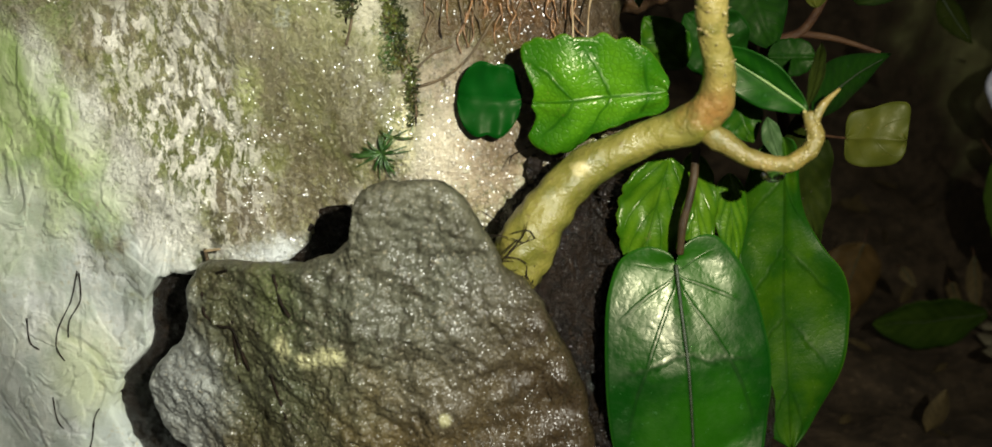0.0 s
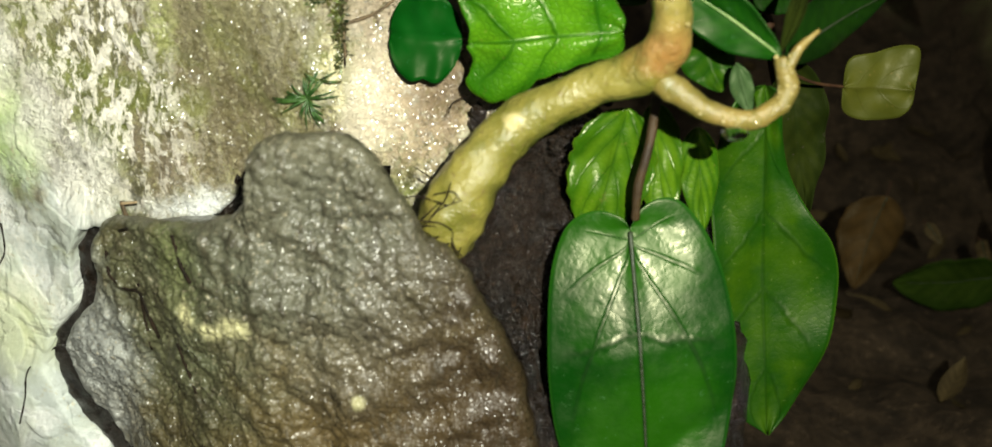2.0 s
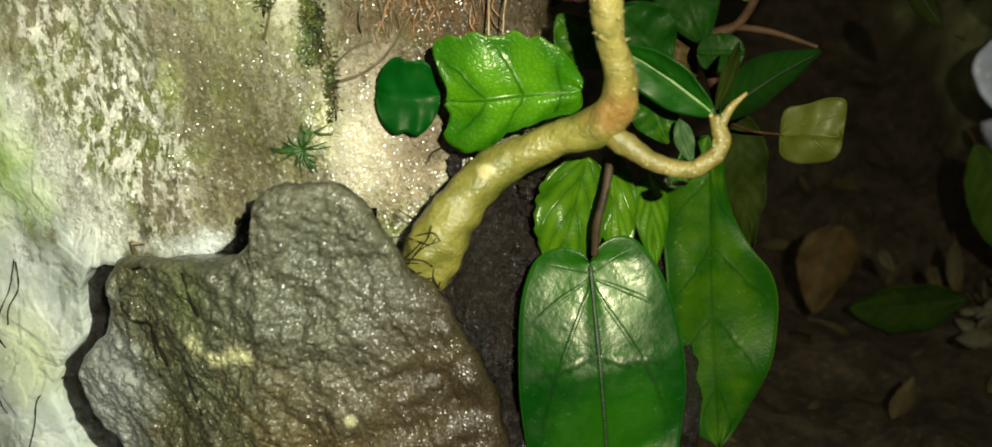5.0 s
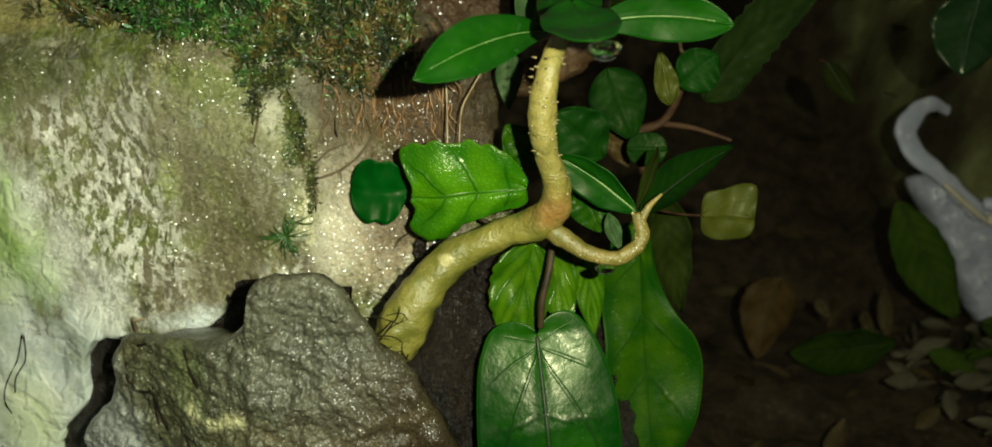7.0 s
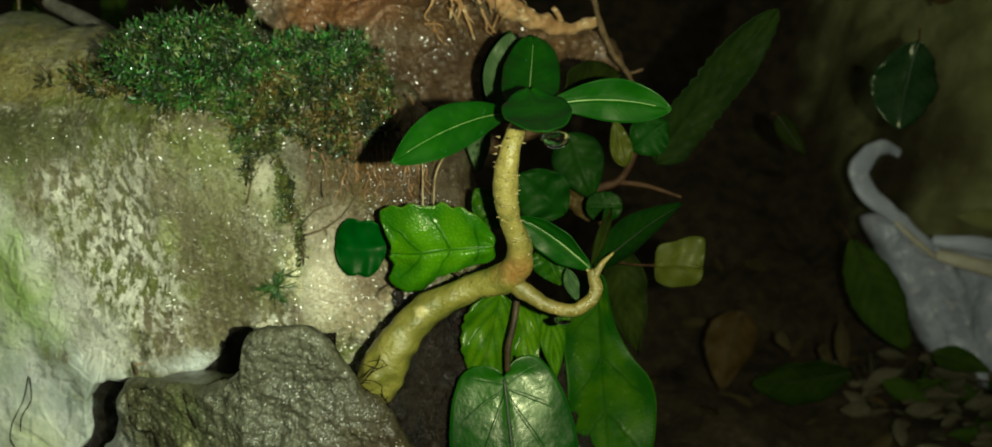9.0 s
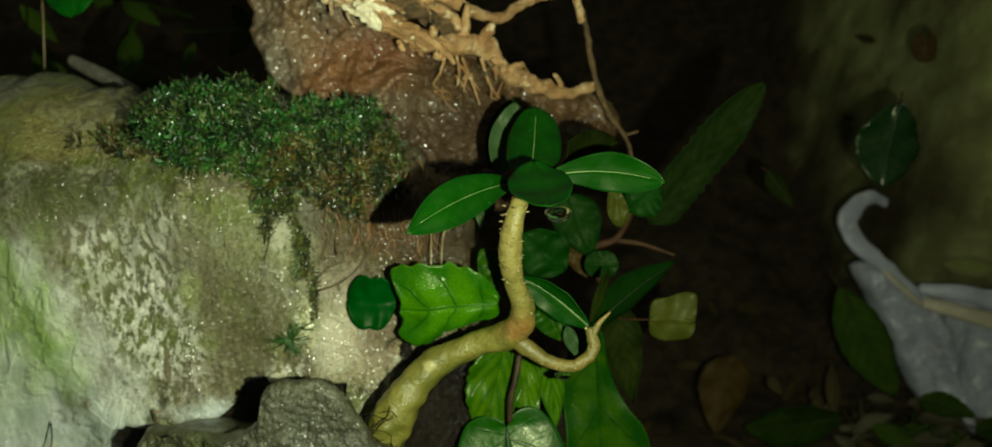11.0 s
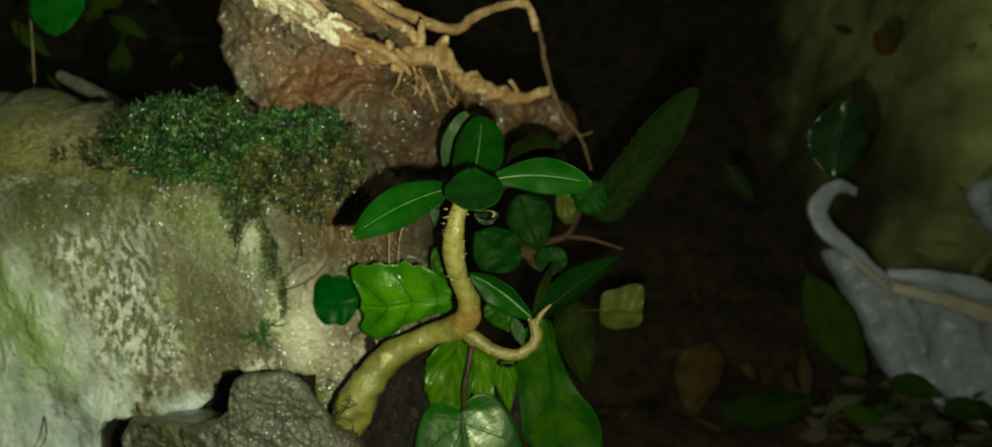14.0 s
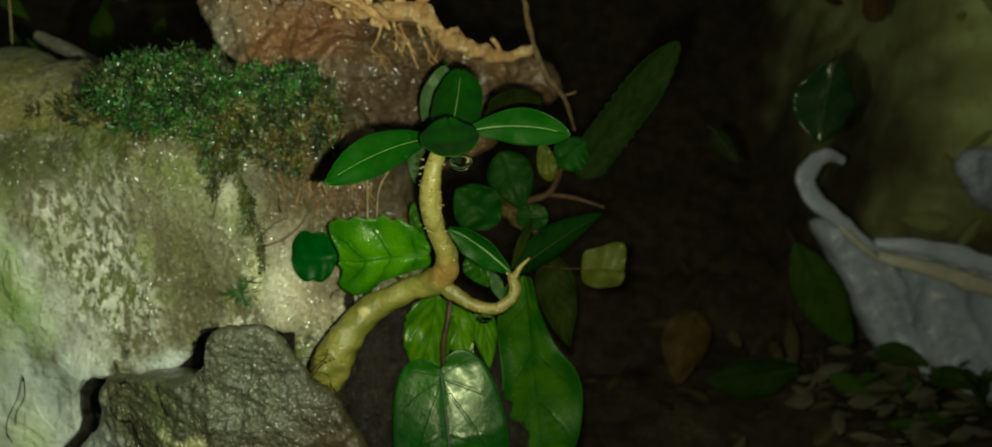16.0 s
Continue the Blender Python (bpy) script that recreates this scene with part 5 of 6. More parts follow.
# ---- moss ----
def make_moss(name, blobs, count, seed, material, label, face, size=(0.0025, 0.0075), wild=0.55):
    """Many tiny leaflets over patches of a rock's face; blobs: x, z, half width, half height, heap."""
    rnd = random.Random(seed)
    verts, faces = [], []
    for _ in range(count):
        x0, z0, rx, rz, heap = blobs[rnd.randrange(len(blobs))]
        a, r = rnd.uniform(0, 2 * math.pi), 1.35 * math.sqrt(rnd.random())
        x, z = x0 + rx * r * math.cos(a), z0 + rz * r * math.sin(a)
        patch = noise.fractal(Vector((x * 60, z * 60, seed)), 0.7, 2.2, 4)
        if patch < (r - 0.75) * 1.1 + rnd.gauss(0, 0.25) - 0.15 * wild:
            continue
        tuft = abs(noise.noise(Vector((x * 75, z * 75, seed + 9.0)))) + 0.5 * abs(noise.noise(Vector((x * 160, z * 160, seed))))
        h = heap * max(0.0, 1 - r * r * 0.6) * rnd.random() ** 0.35 * (0.25 + 0.5 * max(0.0, patch + 0.4) + 1.7 * tuft)
        p = Vector((x, face(x, z) - h - 0.0003, z))
        d = Vector((rnd.gauss(0, 0.8), -abs(rnd.gauss(0.6, 0.5)), rnd.gauss(0.2, 0.8))).normalized()
        s = d.cross(Vector((rnd.gauss(0, 1), rnd.gauss(0, 1), rnd.gauss(0, 1)))).normalized()
        ln = rnd.uniform(*size)
        w = ln * rnd.uniform(0.10, 0.18)
        n = s.cross(d) * w * 0.5
        k = len(verts)
        verts += [p, p + d * ln * 0.5 + s * w, p + d * ln * 0.5 - s * w, p + d * ln, p + d * ln * 0.45 + n]
        faces += [(k, k + 1, k + 4), (k, k + 4, k + 2), (k + 1, k + 3, k + 4), (k + 4, k + 3, k + 2), (k, k + 2, k + 3, k + 1)]
    ob = mesh_object(name, verts, faces, material, None, "", False)
    return tagged(ob, label, "moss", kind="stuff")


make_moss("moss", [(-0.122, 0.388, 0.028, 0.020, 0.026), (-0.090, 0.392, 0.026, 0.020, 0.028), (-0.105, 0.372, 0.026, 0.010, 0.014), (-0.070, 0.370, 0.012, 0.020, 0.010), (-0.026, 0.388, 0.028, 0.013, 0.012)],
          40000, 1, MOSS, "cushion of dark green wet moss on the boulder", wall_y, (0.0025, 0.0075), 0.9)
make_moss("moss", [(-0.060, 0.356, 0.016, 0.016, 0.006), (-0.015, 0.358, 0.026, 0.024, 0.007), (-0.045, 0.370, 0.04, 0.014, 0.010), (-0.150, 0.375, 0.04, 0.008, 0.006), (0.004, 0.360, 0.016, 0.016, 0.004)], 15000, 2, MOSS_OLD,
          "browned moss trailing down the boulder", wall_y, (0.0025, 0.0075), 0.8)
make_moss("moss", [(-0.064, 0.332, 0.004, 0.024, 0.002), (-0.049, 0.342, 0.005, 0.014, 0.002), (-0.046, 0.322, 0.003, 0.012, 0.002), (-0.041, 0.305, 0.003, 0.014, 0.002), (-0.037, 0.286, 0.003, 0.014, 0.002), (-0.056, 0.338, 0.008, 0.006, 0.002)], 7600, 3, MOSS_STRAND,
          "thin moss strands running down the boulder", wall_y, (0.0014, 0.0042), -0.5)
make_moss("moss", [(-0.064, 0.340, 0.008, 0.006, 0.002), (-0.046, 0.300, 0.005, 0.012, 0.002)], 1800, 4, MOSS, "small green moss tufts among the strands", wall_y, (0.0012, 0.003), 0.4)


def make_sprig(seed, at, count, reach, material, label):
    """A tuft of fine green shoots lying on the boulder."""
    rnd = random.Random(seed)
    t = thing("moss_sprig", (at[0], wall_y(*at), at[1]), label, "moss")
    for _ in range(count):
        a = rnd.uniform(0, 2 * math.pi)
        x1, z1 = at[0] + reach * math.cos(a) * rnd.uniform(0.4, 1), at[1] + reach * math.sin(a) * rnd.uniform(0.3, 0.9)
        xm, zm = (at[0] + x1) / 2, (at[1] + z1) / 2
        tube("shoot", [(at[0], wall_y(*at) - 0.001, at[1]), (xm, wall_y(xm, zm) - 0.004, zm), (x1, wall_y(x1, z1) - 0.002, z1)], [0.00045, 0.0004, 0.0002], material, t, "", 4, 5, 0.2, 300)


make_sprig(1, (-0.052, 0.255), 40, 0.016, SPRIG, "small green moss sprig on the boulder")
make_sprig(2, (-0.046, 0.263), 7, 0.010, MOSS_OLD, "browned moss sprig on the boulder")


def trail(name, points, radius, material, face, lift, label, category, parent=None):
    ob = tube(name, [(x, face(x, z) - lift, z) for x, z in points], [radius] * len(points), material, parent, label if not parent else "", 6, 6, 0.25, 300)
    return ob if parent else tagged(ob, label, category)


for pts in ([(-0.049, 0.335), (-0.045, 0.318), (-0.040, 0.306), (-0.036, 0.289), (-0.035, 0.272)], [(-0.066, 0.343), (-0.063, 0.322), (-0.066, 0.305)],
            [(-0.036, 0.292), (-0.028, 0.300), (-0.018, 0.304)], [(-0.037, 0.285), (-0.022, 0.290), (-0.010, 0.300), (0.002, 0.318)]):
    trail("thin_root", pts, 0.0006, DRY_TWIG, wall_y, 0.0008, "hair-thin brown root creeping over the boulder", "root")
twig = thing("broken_twig", (-0.142, wall_y(-0.142, 0.203), 0.203), "tiny broken brown twig on the ledge", "twig")
tube("stick", [(-0.142, 0.394, 0.199), (-0.1425, 0.392, 0.207)], [0.0010, 0.0008], DRY_TWIG, twig)
tube("stick", [(-0.1425, 0.392, 0.206), (-0.134, 0.390, 0.2075)], [0.0008, 0.0005], PALE_TWIG, twig)

# cracks in the lime crust and in the dark rock
for pts in ([(-0.229, 0.185), (-0.236, 0.167), (-0.246, 0.151), (-0.249, 0.139), (-0.244, 0.132)], [(-0.228, 0.184), (-0.230, 0.168), (-0.238, 0.156), (-0.240, 0.146)],
            [(-0.268, 0.154), (-0.268, 0.140), (-0.262, 0.136)],
            [(-0.214, 0.114), (-0.227, 0.103), (-0.232, 0.086), (-0.238, 0.070)], [(-0.256, 0.108), (-0.256, 0.094), (-0.252, 0.089)]):
    trail("fissure", pts, 0.0005, BLACK_FIBRE, wall_y, 0.0003, "", "", boulder)
for pts, r in (([(-0.067, 0.346), (-0.064, 0.331), (-0.0665, 0.316), (-0.065, 0.303)], 0.0008), ([(-0.052, 0.350), (-0.048, 0.333), (-0.044, 0.318), (-0.040, 0.304)], 0.0007),
               ([(-0.040, 0.304), (-0.036, 0.286), (-0.0355, 0.268)], 0.0005), ([(-0.023, 0.345), (-0.021, 0.330), (-0.024, 0.314), (-0.0225, 0.306)], 0.0007)):
    trail("fissure", pts, r, BLACK_FIBRE, wall_y, -0.0004, "", "", boulder)
trail("fissure", [(-0.038, 0.466), (-0.040, 0.454), (-0.037, 0.444), (-0.039, 0.430)], 0.0009, BLACK_FIBRE, brown_y, 0.0001, "", "", brown_rock)
for pts in ([(-0.129, 0.197), (-0.128, 0.187), (-0.121, 0.182), (-0.115, 0.181), (-0.111, 0.172), (-0.1085, 0.161)], [(-0.0875, 0.2125), (-0.085, 0.201), (-0.0805, 0.195)],
            [(-0.094, 0.165), (-0.091, 0.153), (-0.088, 0.144)], [(-0.1143, 0.185), (-0.115, 0.167), (-0.115, 0.1535)], [(-0.120, 0.207), (-0.113, 0.210)]):
    trail("fissure", pts, 0.0007, BLACK_FIBRE, rock_y, 0.0001, "", "", front_rock)


def make_rusty_roots():
    """Fine rust-brown roots that hang from the moss over the damp part of the boulder."""
    rnd = random.Random(44)
    t = thing("rusty_roots", (0.0, wall_y(0.0, 0.345), 0.345), "fine rust-brown roots hanging over damp stone", "root")
    for i in range(92):
        x, z = rnd.uniform(-0.030, 0.040), rnd.uniform(0.318, 0.366)
        pts = []
        for k in range(4):
            pts.append((x, wall_y(x, z) - rnd.uniform(0.0005, 0.0025), z))
            x += rnd.gauss(0.0, 0.0022)
            z -= rnd.uniform(0.003, 0.008)
        tube("rootlet", pts, [0.0006, 0.0005, 0.0004, 0.00025], RUST_ROOT if i % 3 else DRY_TWIG, t, "", 4, 5, 0.2, 300)


make_rusty_roots()


def make_ledge_stone():
    bm = bmesh.new()
    bmesh.ops.create_icosphere(bm, subdivisions=4, radius=1.0)
    for v in bm.verts:
        v.co *= 1 + 0.35 * noise.noise(v.co * 1.4) + 0.10 * noise.noise(v.co * 4.0)
        v.co = Vector((v.co.x * 0.0068, v.co.y * 0.006, v.co.z * 0.0042)) + Vector((-0.062, wall_y(-0.062, 0.2275) - 0.001, 0.2275))
    me = bpy.data.meshes.new("stone")
    bm.to_mesh(me)
    bm.free()
    me.polygons.foreach_set("use_smooth", [True] * len(me.polygons))
    me.materials.append(CREAM_STONE)
    tagged(new("stone", me), "small cream-coloured stone stuck on the boulder", "stone")


make_ledge_stone()


def make_fibres():
    """Matted black root hairs round the foot of the stem."""
    rnd = random.Random(8)
    t = thing("root_hairs", (0.02, 0.345, 0.222), "matted black root hairs at the stem's foot", "root hairs")
    for i in range(110):
        a = rnd.uniform(0, 6.3)
        if i < 16:
            x, z = 0.012 + rnd.uniform(-0.010, 0.010), 0.219 + rnd.uniform(-0.008, 0.012)
            y = 0.326 + abs(x - 0.012) * 0.4
        else:
            z = rnd.uniform(0.18, 0.255)
            x = rnd.uniform(0.012 if z > 0.228 else 0.0, 0.055)
            y = soil_y(x, z) - 0.002
        q = Vector((x, y, z))
        d = Vector((math.cos(a), rnd.uniform(-0.3, 0.2), math.sin(a))) * rnd.uniform(0.004, 0.009)
        e = Vector((rnd.gauss(0, 0.002), rnd.gauss(0, 0.002), rnd.gauss(0, 0.002)))
        tube("hair", [q - d, q + e, q + d], [0.0002, 0.00028, 0.00015], BLACK_FIBRE, t, "", 4, 5, 0.1, 200)


make_fibres()


def make_crumbs():
    rnd = random.Random(31)
    meshes = []
    for k in range(3):
        bm = bmesh.new()
        bmesh.ops.create_icosphere(bm, subdivisions=2, radius=1.0)
        for v in bm.verts:
            v.co *= 1 + 0.55 * noise.noise(v.co * 1.6 + Vector((k * 5.1, 0, 0)))
        me = bpy.data.meshes.new("crumb")
        bm.to_mesh(me)
        bm.free()
        me.materials.append(SOIL)
        meshes.append(me)
    for i in range(150):
        x, z = rnd.uniform(-0.012, 0.075), rnd.uniform(0.10, 0.258)
        r = rnd.uniform(0.0012, 0.0038)
        if x < 0.012 and z > 0.21:
            x += 0.03
        ob = new("crumb", meshes[i % 3])
        ob.parent = soil_clod
        ob.matrix_world = pose(x, soil_y(x, z) + r * 0.1, z, rnd.uniform(0, 360), rnd.uniform(0, 360), 0) @ Matrix.Scale(r, 4)


make_crumbs()


def make_drop(at, size, label):
    verts, faces = [], []
    for i in range(13):
        a = math.pi * i / 12
        for j in range(20):
            b = 2 * math.pi * j / 20
            verts.append((at[0] + size[0] * math.sin(a) * math.cos(b), at[1] + size[1] * math.sin(a) * math.sin(b), at[2] + size[2] * math.cos(a) * (1 if a > 1.57 else 0.5)))
    for i in range(12):
        for j in range(20):
            k = (j + 1) % 20
            faces.append((i * 20 + j, (i + 1) * 20 + j, (i + 1) * 20 + k, i * 20 + k))
    return tagged(mesh_object("water_drop", verts, faces, WATER), label, "water drop")


make_drop((0.107, 0.250, 0.3560), (0.0058, 0.004, 0.0048), "clear water drop hanging from a leaf")
make_drop((0.113, 0.3225, 0.2570), (0.0045, 0.003, 0.0030), "clear water drop under the hooked branch")


def make_beads():
    """Tiny beads of water along the underside of the side branch and the stem."""
    rnd = random.Random(77)
    ball = bmesh.new()
    bmesh.ops.create_icosphere(ball, subdivisions=2, radius=1.0)
    ico = [v.co.copy() for v in ball.verts]
    tri = [tuple(v.index for v in f.verts) for f in ball.faces]
    ball.free()
    hook = spline([(0.096, 0.330, 0.268), (0.107, 0.328, 0.262), (0.120, 0.328, 0.2605), (0.1295, 0.331, 0.268), (0.1285, 0.335, 0.279)], 10)
    stem = spline([(0.039, 0.343, 0.2535), (0.065, 0.340, 0.268), (0.086, 0.333, 0.277), (0.0915, 0.325, 0.292), (0.0865, 0.315, 0.311), (0.085, 0.308, 0.330)], 8)
    verts, faces = [], []
    for i in range(90):
        line, r = (hook, 0.0036) if i < 64 else (stem, 0.0070)
        p = line[rnd.randrange(len(line))]
        a = rnd.uniform(-1.5, 1.5)
        out = Vector((0.6 * math.sin(a), -math.cos(a * 0.8), 0.75 * math.sin(a) * rnd.uniform(-1, 1))).normalized()
        size = rnd.uniform(0.0004, 0.0009)
        k = len(verts)
        verts += [p + out * (r - 0.0001) + v * size for v in ico]
        faces += [tuple(k + j for j in f) for f in tri]
    tagged(mesh_object("water_beads", verts, faces, BEAD), "tiny clear water beads clinging to the stem", "water", kind="stuff")


make_beads()


def loose_leaf(a, b, side, w, sh, mat, label, seed):
    t = thing("leaf", a, label, "leaf")
    leaf("blade", a, b, side, w, sh, mat, t, "", 0.08 * w, 0.08 * w, 0.05 * w, teeth=7 if w > 0.012 else 3, tooth=0.06 if w > 0.012 else 0.15, seed=seed, rib=RED_STEM if mat is LEAF_BROWN else DIM_RIB, rib_size=0.0007)
    back = Vector(a) + (Vector(a) - Vector(b)) * 0.18
    tube("stalk", [a, (Vector(a) + back) / 2 + Vector((0, 0.002, -0.001)), back + Vector((0, 0.004, -0.004))], [0.0010, 0.0009, 0.0008], RED_STEM, t, "", 4, 6)


def make_cave():
    loose_leaf((-0.272, 0.575, 0.520), (-0.260, 0.555, 0.462), (1, 0.1, 0.15), 0.046, shape_elliptic, LEAF_CAVE, "drooping green leaf behind the boulder", 71)
    ob = tube("thin_root", [(-0.318, 0.62, 0.53), (-0.312, 0.61, 0.47), (-0.311, 0.60, 0.39)], [0.0008, 0.0007, 0.0006], PALE_TWIG)
    tagged(ob, "thin pale root hanging behind the boulder", "root")
    ob = tube("stick", [(-0.285, 0.60, 0.430), (-0.25, 0.585, 0.416), (-0.218, 0.57, 0.404)], [0.005, 0.006, 0.004], GREY_TWIG)
    tagged(ob, "grey rotten stick behind the boulder", "stick")
    loose_leaf((-0.32, 0.60, 0.52), (-0.295, 0.595, 0.495), (1, 0, 0.6), 0.02, shape_ovate, LEAF_UNDER, "pale leaf tip behind the boulder", 72)


make_cave()

# ---- far right: bag and foliage ----
def make_bag():
    t = thing("plastic_bag", (0.64, 0.95, -0.03), "crumpled white plastic bag lying on the soil", "bag")
    outline = [(0.506, 0.178), (0.526, 0.190), (0.552, 0.163), (0.579, 0.160), (0.645, 0.150), (0.716, 0.126), (0.790, 0.095), (0.835, -0.040), (0.770, -0.062), (0.700, -0.046),
               (0.640, -0.016), (0.598, 0.008), (0.570, 0.050), (0.543, 0.106), (0.524, 0.142)]

    def folds(x, z):
        y = 0.945 - 0.05 * max(0.0, 0.14 - z) + 0.35 * max(0.0, 0.55 - x)
        y -= 0.012 * math.exp(-((x - 0.60 - 0.35 * (0.12 - z)) / 0.012) ** 2) + 0.010 * math.exp(-((x - 0.672 - 0.6 * (0.10 - z)) / 0.016) ** 2)
        return y + 0.008 * abs(noise.noise(Vector((x * 26 + z * 14, z * 9, 2.0))))

    body, _ = lump("bag_body", outline, folds, 0.10, BAG, 0.009, 11, 0.16, 0.03, 70, 260, 7, 0.003, 0.0002)
    under(body, t)
    tube("handle", [(0.545, 0.985, 0.262), (0.525, 0.975, 0.271), (0.503, 0.965, 0.264), (0.489, 0.960, 0.242), (0.500, 0.955, 0.218), (0.521, 0.950, 0.199), (0.546, 0.945, 0.175), (0.572, 0.940, 0.150)],
         [0.006, 0.009, 0.012, 0.013, 0.012, 0.010, 0.010, 0.009], BAG, t, "", 8, 14, 0.16, 60, 0.35)
    tube("hem", [(0.572, 0.935, 0.164), (0.610, 0.925, 0.163), (0.650, 0.922, 0.155), (0.700, 0.925, 0.139), (0.745, 0.93, 0.122), (0.795, 0.94, 0.098)],
         [0.006, 0.010, 0.012, 0.012, 0.012, 0.010], BAG, t, "rolled white hem", 8, 12, 0.14, 60, 0.5)
    tube("stripe", [(0.578, 0.934, 0.147), (0.635, 0.922, 0.133), (0.690, 0.920, 0.115), (0.745, 0.922, 0.095), (0.79, 0.93, 0.075)], [0.007, 0.010, 0.011, 0.010, 0.008], BAG_STRIPE, t, "beige stripe", 8, 10, 0.1, 60, 0.35)
    tube("seam", [(0.527, 0.936, 0.186), (0.552, 0.930, 0.163), (0.572, 0.926, 0.146)], [0.003, 0.004, 0.003], BAG_STRIPE, t, "", 6, 8, 0.1, 60, 0.5)
    fold, _ = lump("bag_fold", [(0.705, 0.252), (0.735, 0.272), (0.785, 0.262), (0.800, 0.215), (0.770, 0.185), (0.738, 0.196), (0.722, 0.222)], lambda x, z: 1.02 + 0.2 * (x - 0.74), 0.04, BAG, 0.008, 14, 0.3, 0.02, 30, 120, 8, 0.003, 0.0002)
    under(fold, t)


make_bag()


def make_far_leaves():
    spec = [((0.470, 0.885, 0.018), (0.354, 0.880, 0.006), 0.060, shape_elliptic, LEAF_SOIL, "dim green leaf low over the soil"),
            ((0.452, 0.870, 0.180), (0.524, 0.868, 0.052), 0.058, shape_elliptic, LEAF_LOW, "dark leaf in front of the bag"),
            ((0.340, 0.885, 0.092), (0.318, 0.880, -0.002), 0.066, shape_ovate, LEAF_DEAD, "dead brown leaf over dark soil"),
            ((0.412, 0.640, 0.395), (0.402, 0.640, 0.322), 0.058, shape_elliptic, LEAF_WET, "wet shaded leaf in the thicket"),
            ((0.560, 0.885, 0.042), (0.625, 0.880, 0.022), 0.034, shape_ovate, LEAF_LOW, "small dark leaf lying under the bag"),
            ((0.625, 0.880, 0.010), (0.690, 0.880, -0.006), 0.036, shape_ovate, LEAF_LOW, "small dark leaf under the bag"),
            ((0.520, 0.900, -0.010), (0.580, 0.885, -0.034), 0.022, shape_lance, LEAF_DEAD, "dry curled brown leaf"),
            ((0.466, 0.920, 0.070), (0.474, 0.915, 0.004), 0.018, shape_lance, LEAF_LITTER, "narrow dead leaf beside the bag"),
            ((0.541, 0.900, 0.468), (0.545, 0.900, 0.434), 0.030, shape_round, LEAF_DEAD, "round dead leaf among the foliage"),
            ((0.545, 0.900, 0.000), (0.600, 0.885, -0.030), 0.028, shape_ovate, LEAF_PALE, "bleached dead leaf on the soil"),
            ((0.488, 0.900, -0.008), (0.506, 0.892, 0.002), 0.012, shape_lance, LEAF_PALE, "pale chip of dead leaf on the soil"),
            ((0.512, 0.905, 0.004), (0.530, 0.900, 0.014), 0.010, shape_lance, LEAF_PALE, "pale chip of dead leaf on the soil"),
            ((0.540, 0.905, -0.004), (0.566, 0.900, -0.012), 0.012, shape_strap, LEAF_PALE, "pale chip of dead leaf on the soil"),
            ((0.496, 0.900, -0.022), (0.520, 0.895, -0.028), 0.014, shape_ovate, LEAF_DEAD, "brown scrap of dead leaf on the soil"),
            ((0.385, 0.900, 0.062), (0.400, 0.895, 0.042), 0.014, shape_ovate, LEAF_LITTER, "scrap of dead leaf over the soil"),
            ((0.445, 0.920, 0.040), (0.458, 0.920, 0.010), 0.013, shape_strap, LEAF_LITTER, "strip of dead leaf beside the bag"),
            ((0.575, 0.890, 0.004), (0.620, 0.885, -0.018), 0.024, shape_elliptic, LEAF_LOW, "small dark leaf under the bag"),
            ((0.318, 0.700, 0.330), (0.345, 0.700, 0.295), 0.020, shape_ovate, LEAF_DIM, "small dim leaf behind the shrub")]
    for i, (a, b, w, sh, mat, label) in enumerate(spec):
        side = (0.3, -0.2, 0.9) if abs(a[0] - b[0]) > 1.2 * abs(a[2] - b[2]) else (1, 0.1, 0.5)
        loose_leaf(a, b, side, w, sh, mat, label, 60 + i)


make_far_leaves()


def scatter(name, count, seed, place, size, material, label, category):
    """Many small bent leaves as one object."""
    rnd = random.Random(seed)
    verts, faces, uvs = [], [], []
    for _ in range(count):
        p, d, side = place(rnd)
        ln = rnd.uniform(*size)
        w = ln * rnd.uniform(0.3, 0.5)
        d = d.normalized()
        side = (side - d * side.dot(d)).normalized()
        n = side.cross(d)
        bend, k = rnd.uniform(-0.15, 0.25) * ln, len(verts)
        for i in range(7):
            u = i / 6
            h = 0.5 * w * (math.sin(math.pi * min(0.985, max(0.02, u ** 0.85))) ** 0.8)
            for v in (-1, -0.5, 0, 0.5, 1):
                verts.append(p + d * (ln * u) + side * (v * h) + n * (bend * u * u + 0.12 * w * abs(v)))
                uvs.append((u, v))
        for i in range(6):
            for j in range(4):
                a = k + i * 5 + j
                faces.append((a, a + 1, a + 6, a + 5))
    me = bpy.data.meshes.new(name)
    me.from_pydata([tuple(v) for v in verts], [], faces)
    layer = me.uv_layers.new(name="leaf")
    idx = np.zeros(len(me.loops), dtype=np.int32)
    me.loops.foreach_get("vertex_index", idx)
    layer.data.foreach_set("uv", np.array(uvs, dtype=np.float32)[idx].ravel())
    me.polygons.foreach_set("use_smooth", [True] * len(me.polygons))
    me.materials.append(material)
    return tagged(new(name, me), label, category, kind="stuff")


def on_bank(rnd):
    x, y = rnd.uniform(0.15, 1.0), rnd.uniform(0.55, 1.5)
    return (Vector((x, y, ground_height(x, y) + 0.03 * noise.fractal(Vector((x, y, 0)) * 6, 0.8, 2.0, 5) + 0.004)),
            Vector((rnd.gauss(0, 1), rnd.gauss(0, 1), rnd.gauss(0.1, 0.25))), Vector((rnd.gauss(0, 1), rnd.gauss(0, 1), rnd.gauss(0, 0.3))))


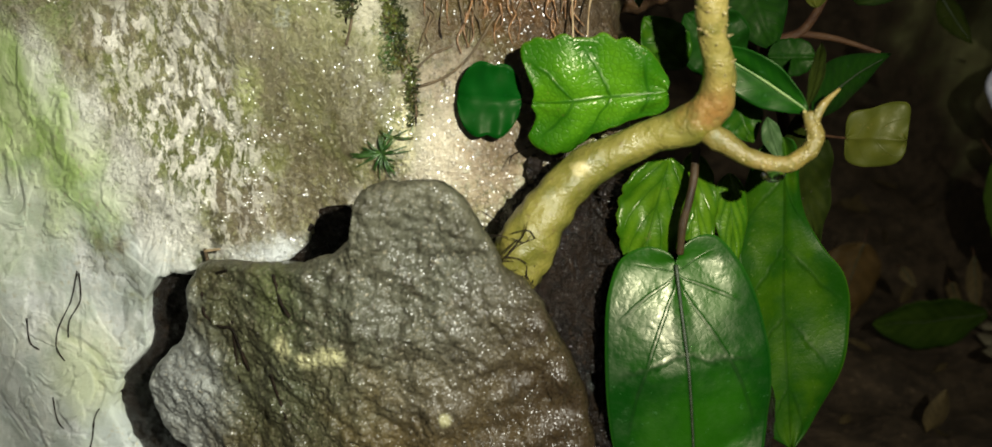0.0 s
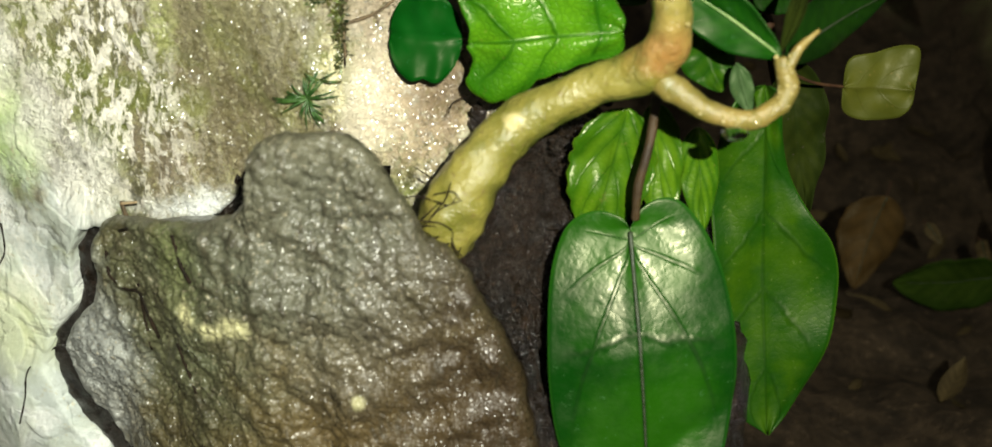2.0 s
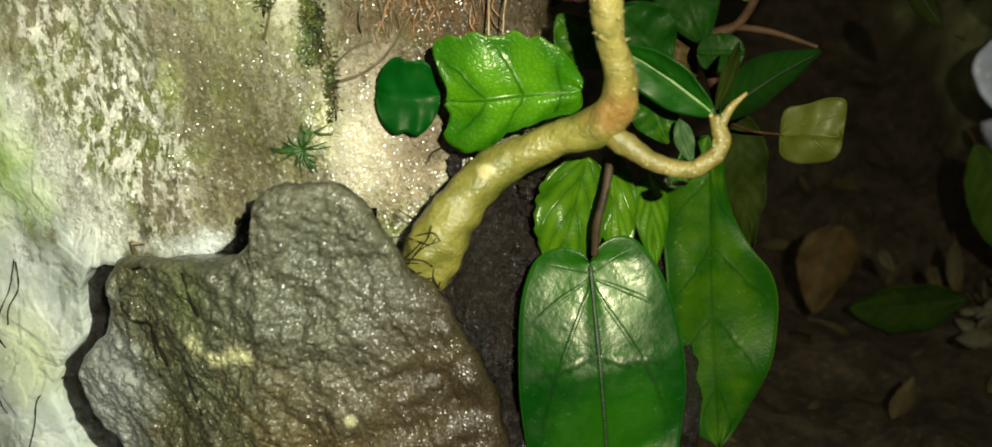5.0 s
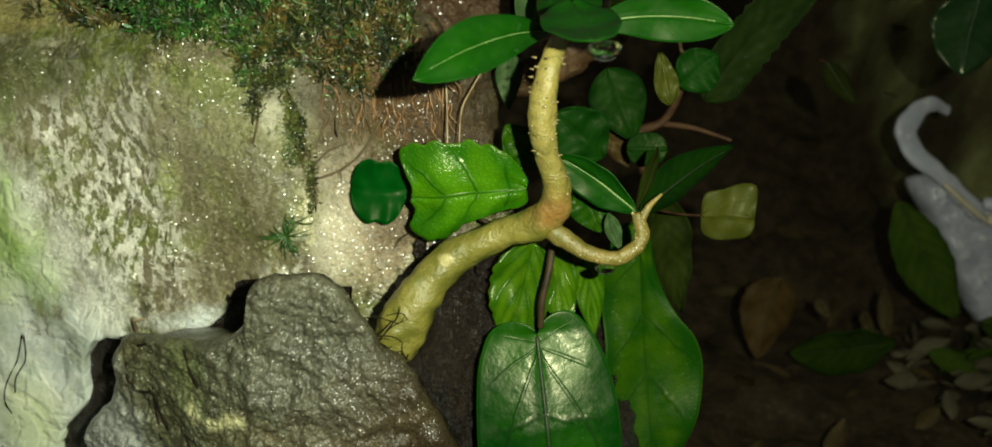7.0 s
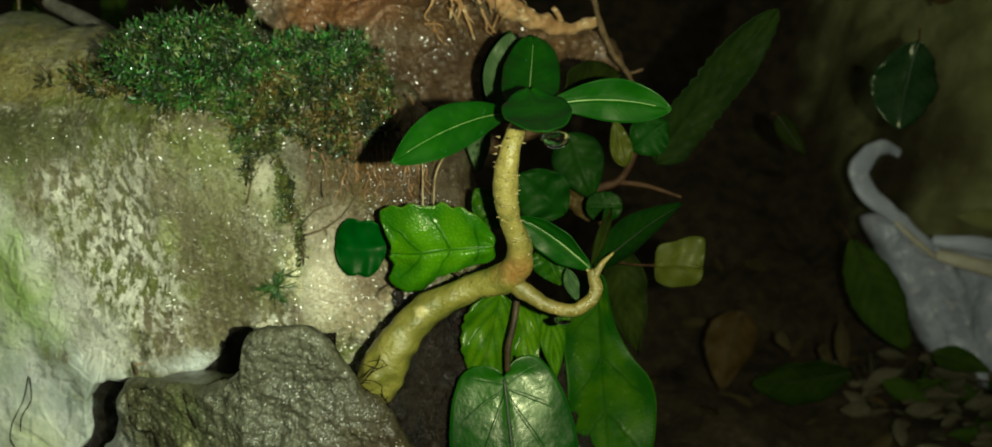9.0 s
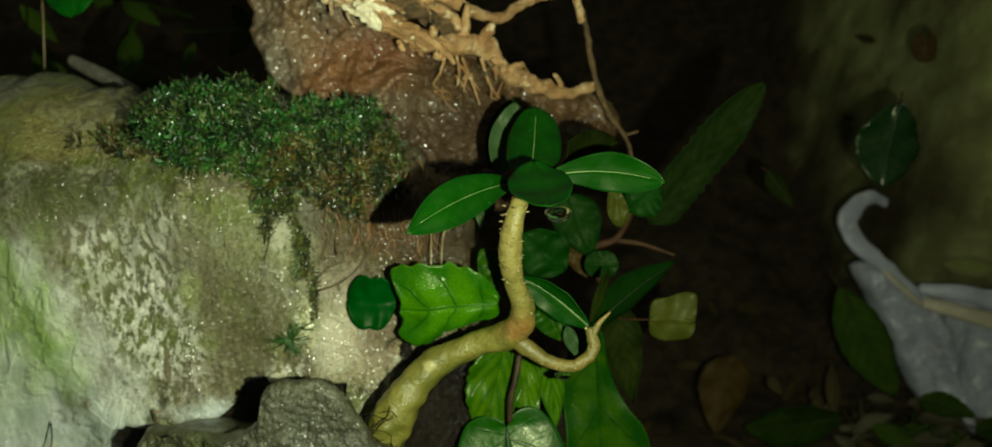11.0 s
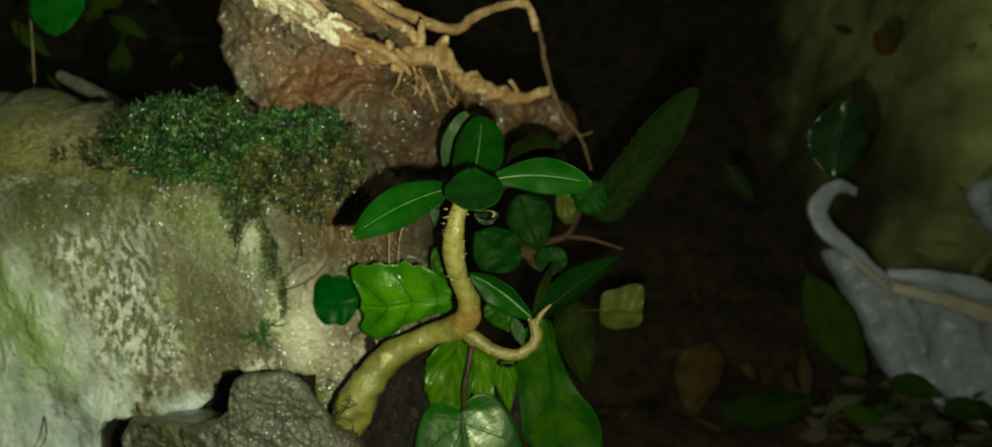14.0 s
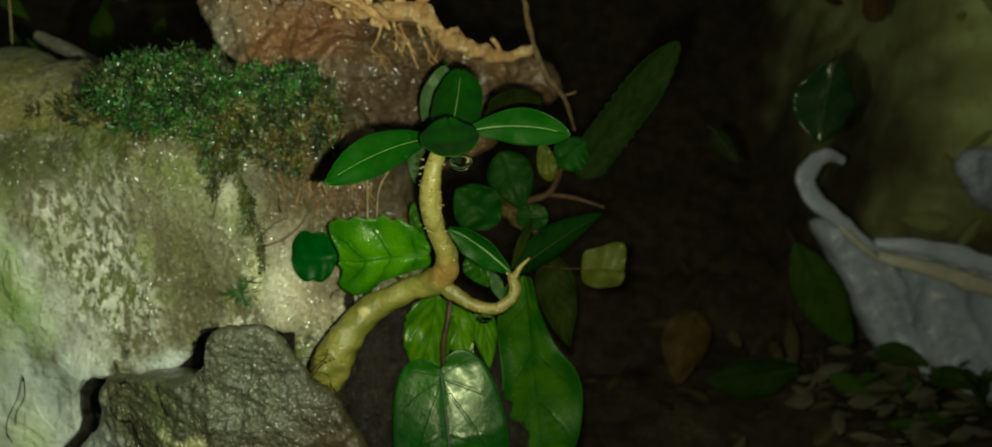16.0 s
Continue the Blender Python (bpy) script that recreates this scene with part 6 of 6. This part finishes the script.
def by_bag(rnd):
    x, y = rnd.uniform(0.46, 0.95), rnd.uniform(0.70, 0.98)
    return Vector((x, y, ground_height(x, y) + rnd.uniform(0.015, 0.045))), Vector((rnd.gauss(1, 0.8), rnd.gauss(0, 0.5), rnd.gauss(0, 0.3))), Vector((rnd.gauss(0, 0.4), rnd.gauss(0, 0.4), rnd.gauss(0.9, 0.3)))


def low_weeds(rnd):
    x, y = rnd.uniform(0.50, 0.90), rnd.uniform(0.82, 0.90)
    return Vector((x, y, rnd.uniform(-0.05, 0.03) - 0.05 * (x - 0.5))), Vector((rnd.gauss(0.4, 0.8), rnd.gauss(-0.3, 0.3), rnd.gauss(0.1, 0.5))), Vector((rnd.gauss(0, 0.6), rnd.gauss(0, 0.3), rnd.gauss(0.8, 0.3)))


def in_thicket(rnd):
    x, y = rnd.uniform(0.72, 1.10), rnd.uniform(1.02, 1.20)
    a = rnd.uniform(0, 6.3)
    return Vector((x, y - 0.012, ground_height(x, y) + 0.012)), Vector((math.cos(a), rnd.gauss(-0.1, 0.15), math.sin(a))), Vector((-math.sin(a), rnd.gauss(0, 0.2), math.cos(a)))


def in_cave(rnd):
    x, y = rnd.uniform(-0.55, -0.08), rnd.uniform(0.72, 0.95)
    return (Vector((x, y, rnd.uniform(0.32, 0.70))), Vector((rnd.gauss(0, 0.7), rnd.gauss(-0.2, 0.4), rnd.gauss(-0.5, 0.6))), Vector((rnd.gauss(0, 1), rnd.gauss(0, 0.4), rnd.gauss(0, 0.7))))


scatter("leaf_litter", 150, 11, on_bank, (0.02, 0.055), LEAF_LITTER, "fallen brown leaves strewn over the dark soil", "leaf litter")
scatter("leaf_litter", 210, 14, by_bag, (0.012, 0.045), LEAF_PALE, "bleached scraps of dead leaves under the bag", "leaf litter")
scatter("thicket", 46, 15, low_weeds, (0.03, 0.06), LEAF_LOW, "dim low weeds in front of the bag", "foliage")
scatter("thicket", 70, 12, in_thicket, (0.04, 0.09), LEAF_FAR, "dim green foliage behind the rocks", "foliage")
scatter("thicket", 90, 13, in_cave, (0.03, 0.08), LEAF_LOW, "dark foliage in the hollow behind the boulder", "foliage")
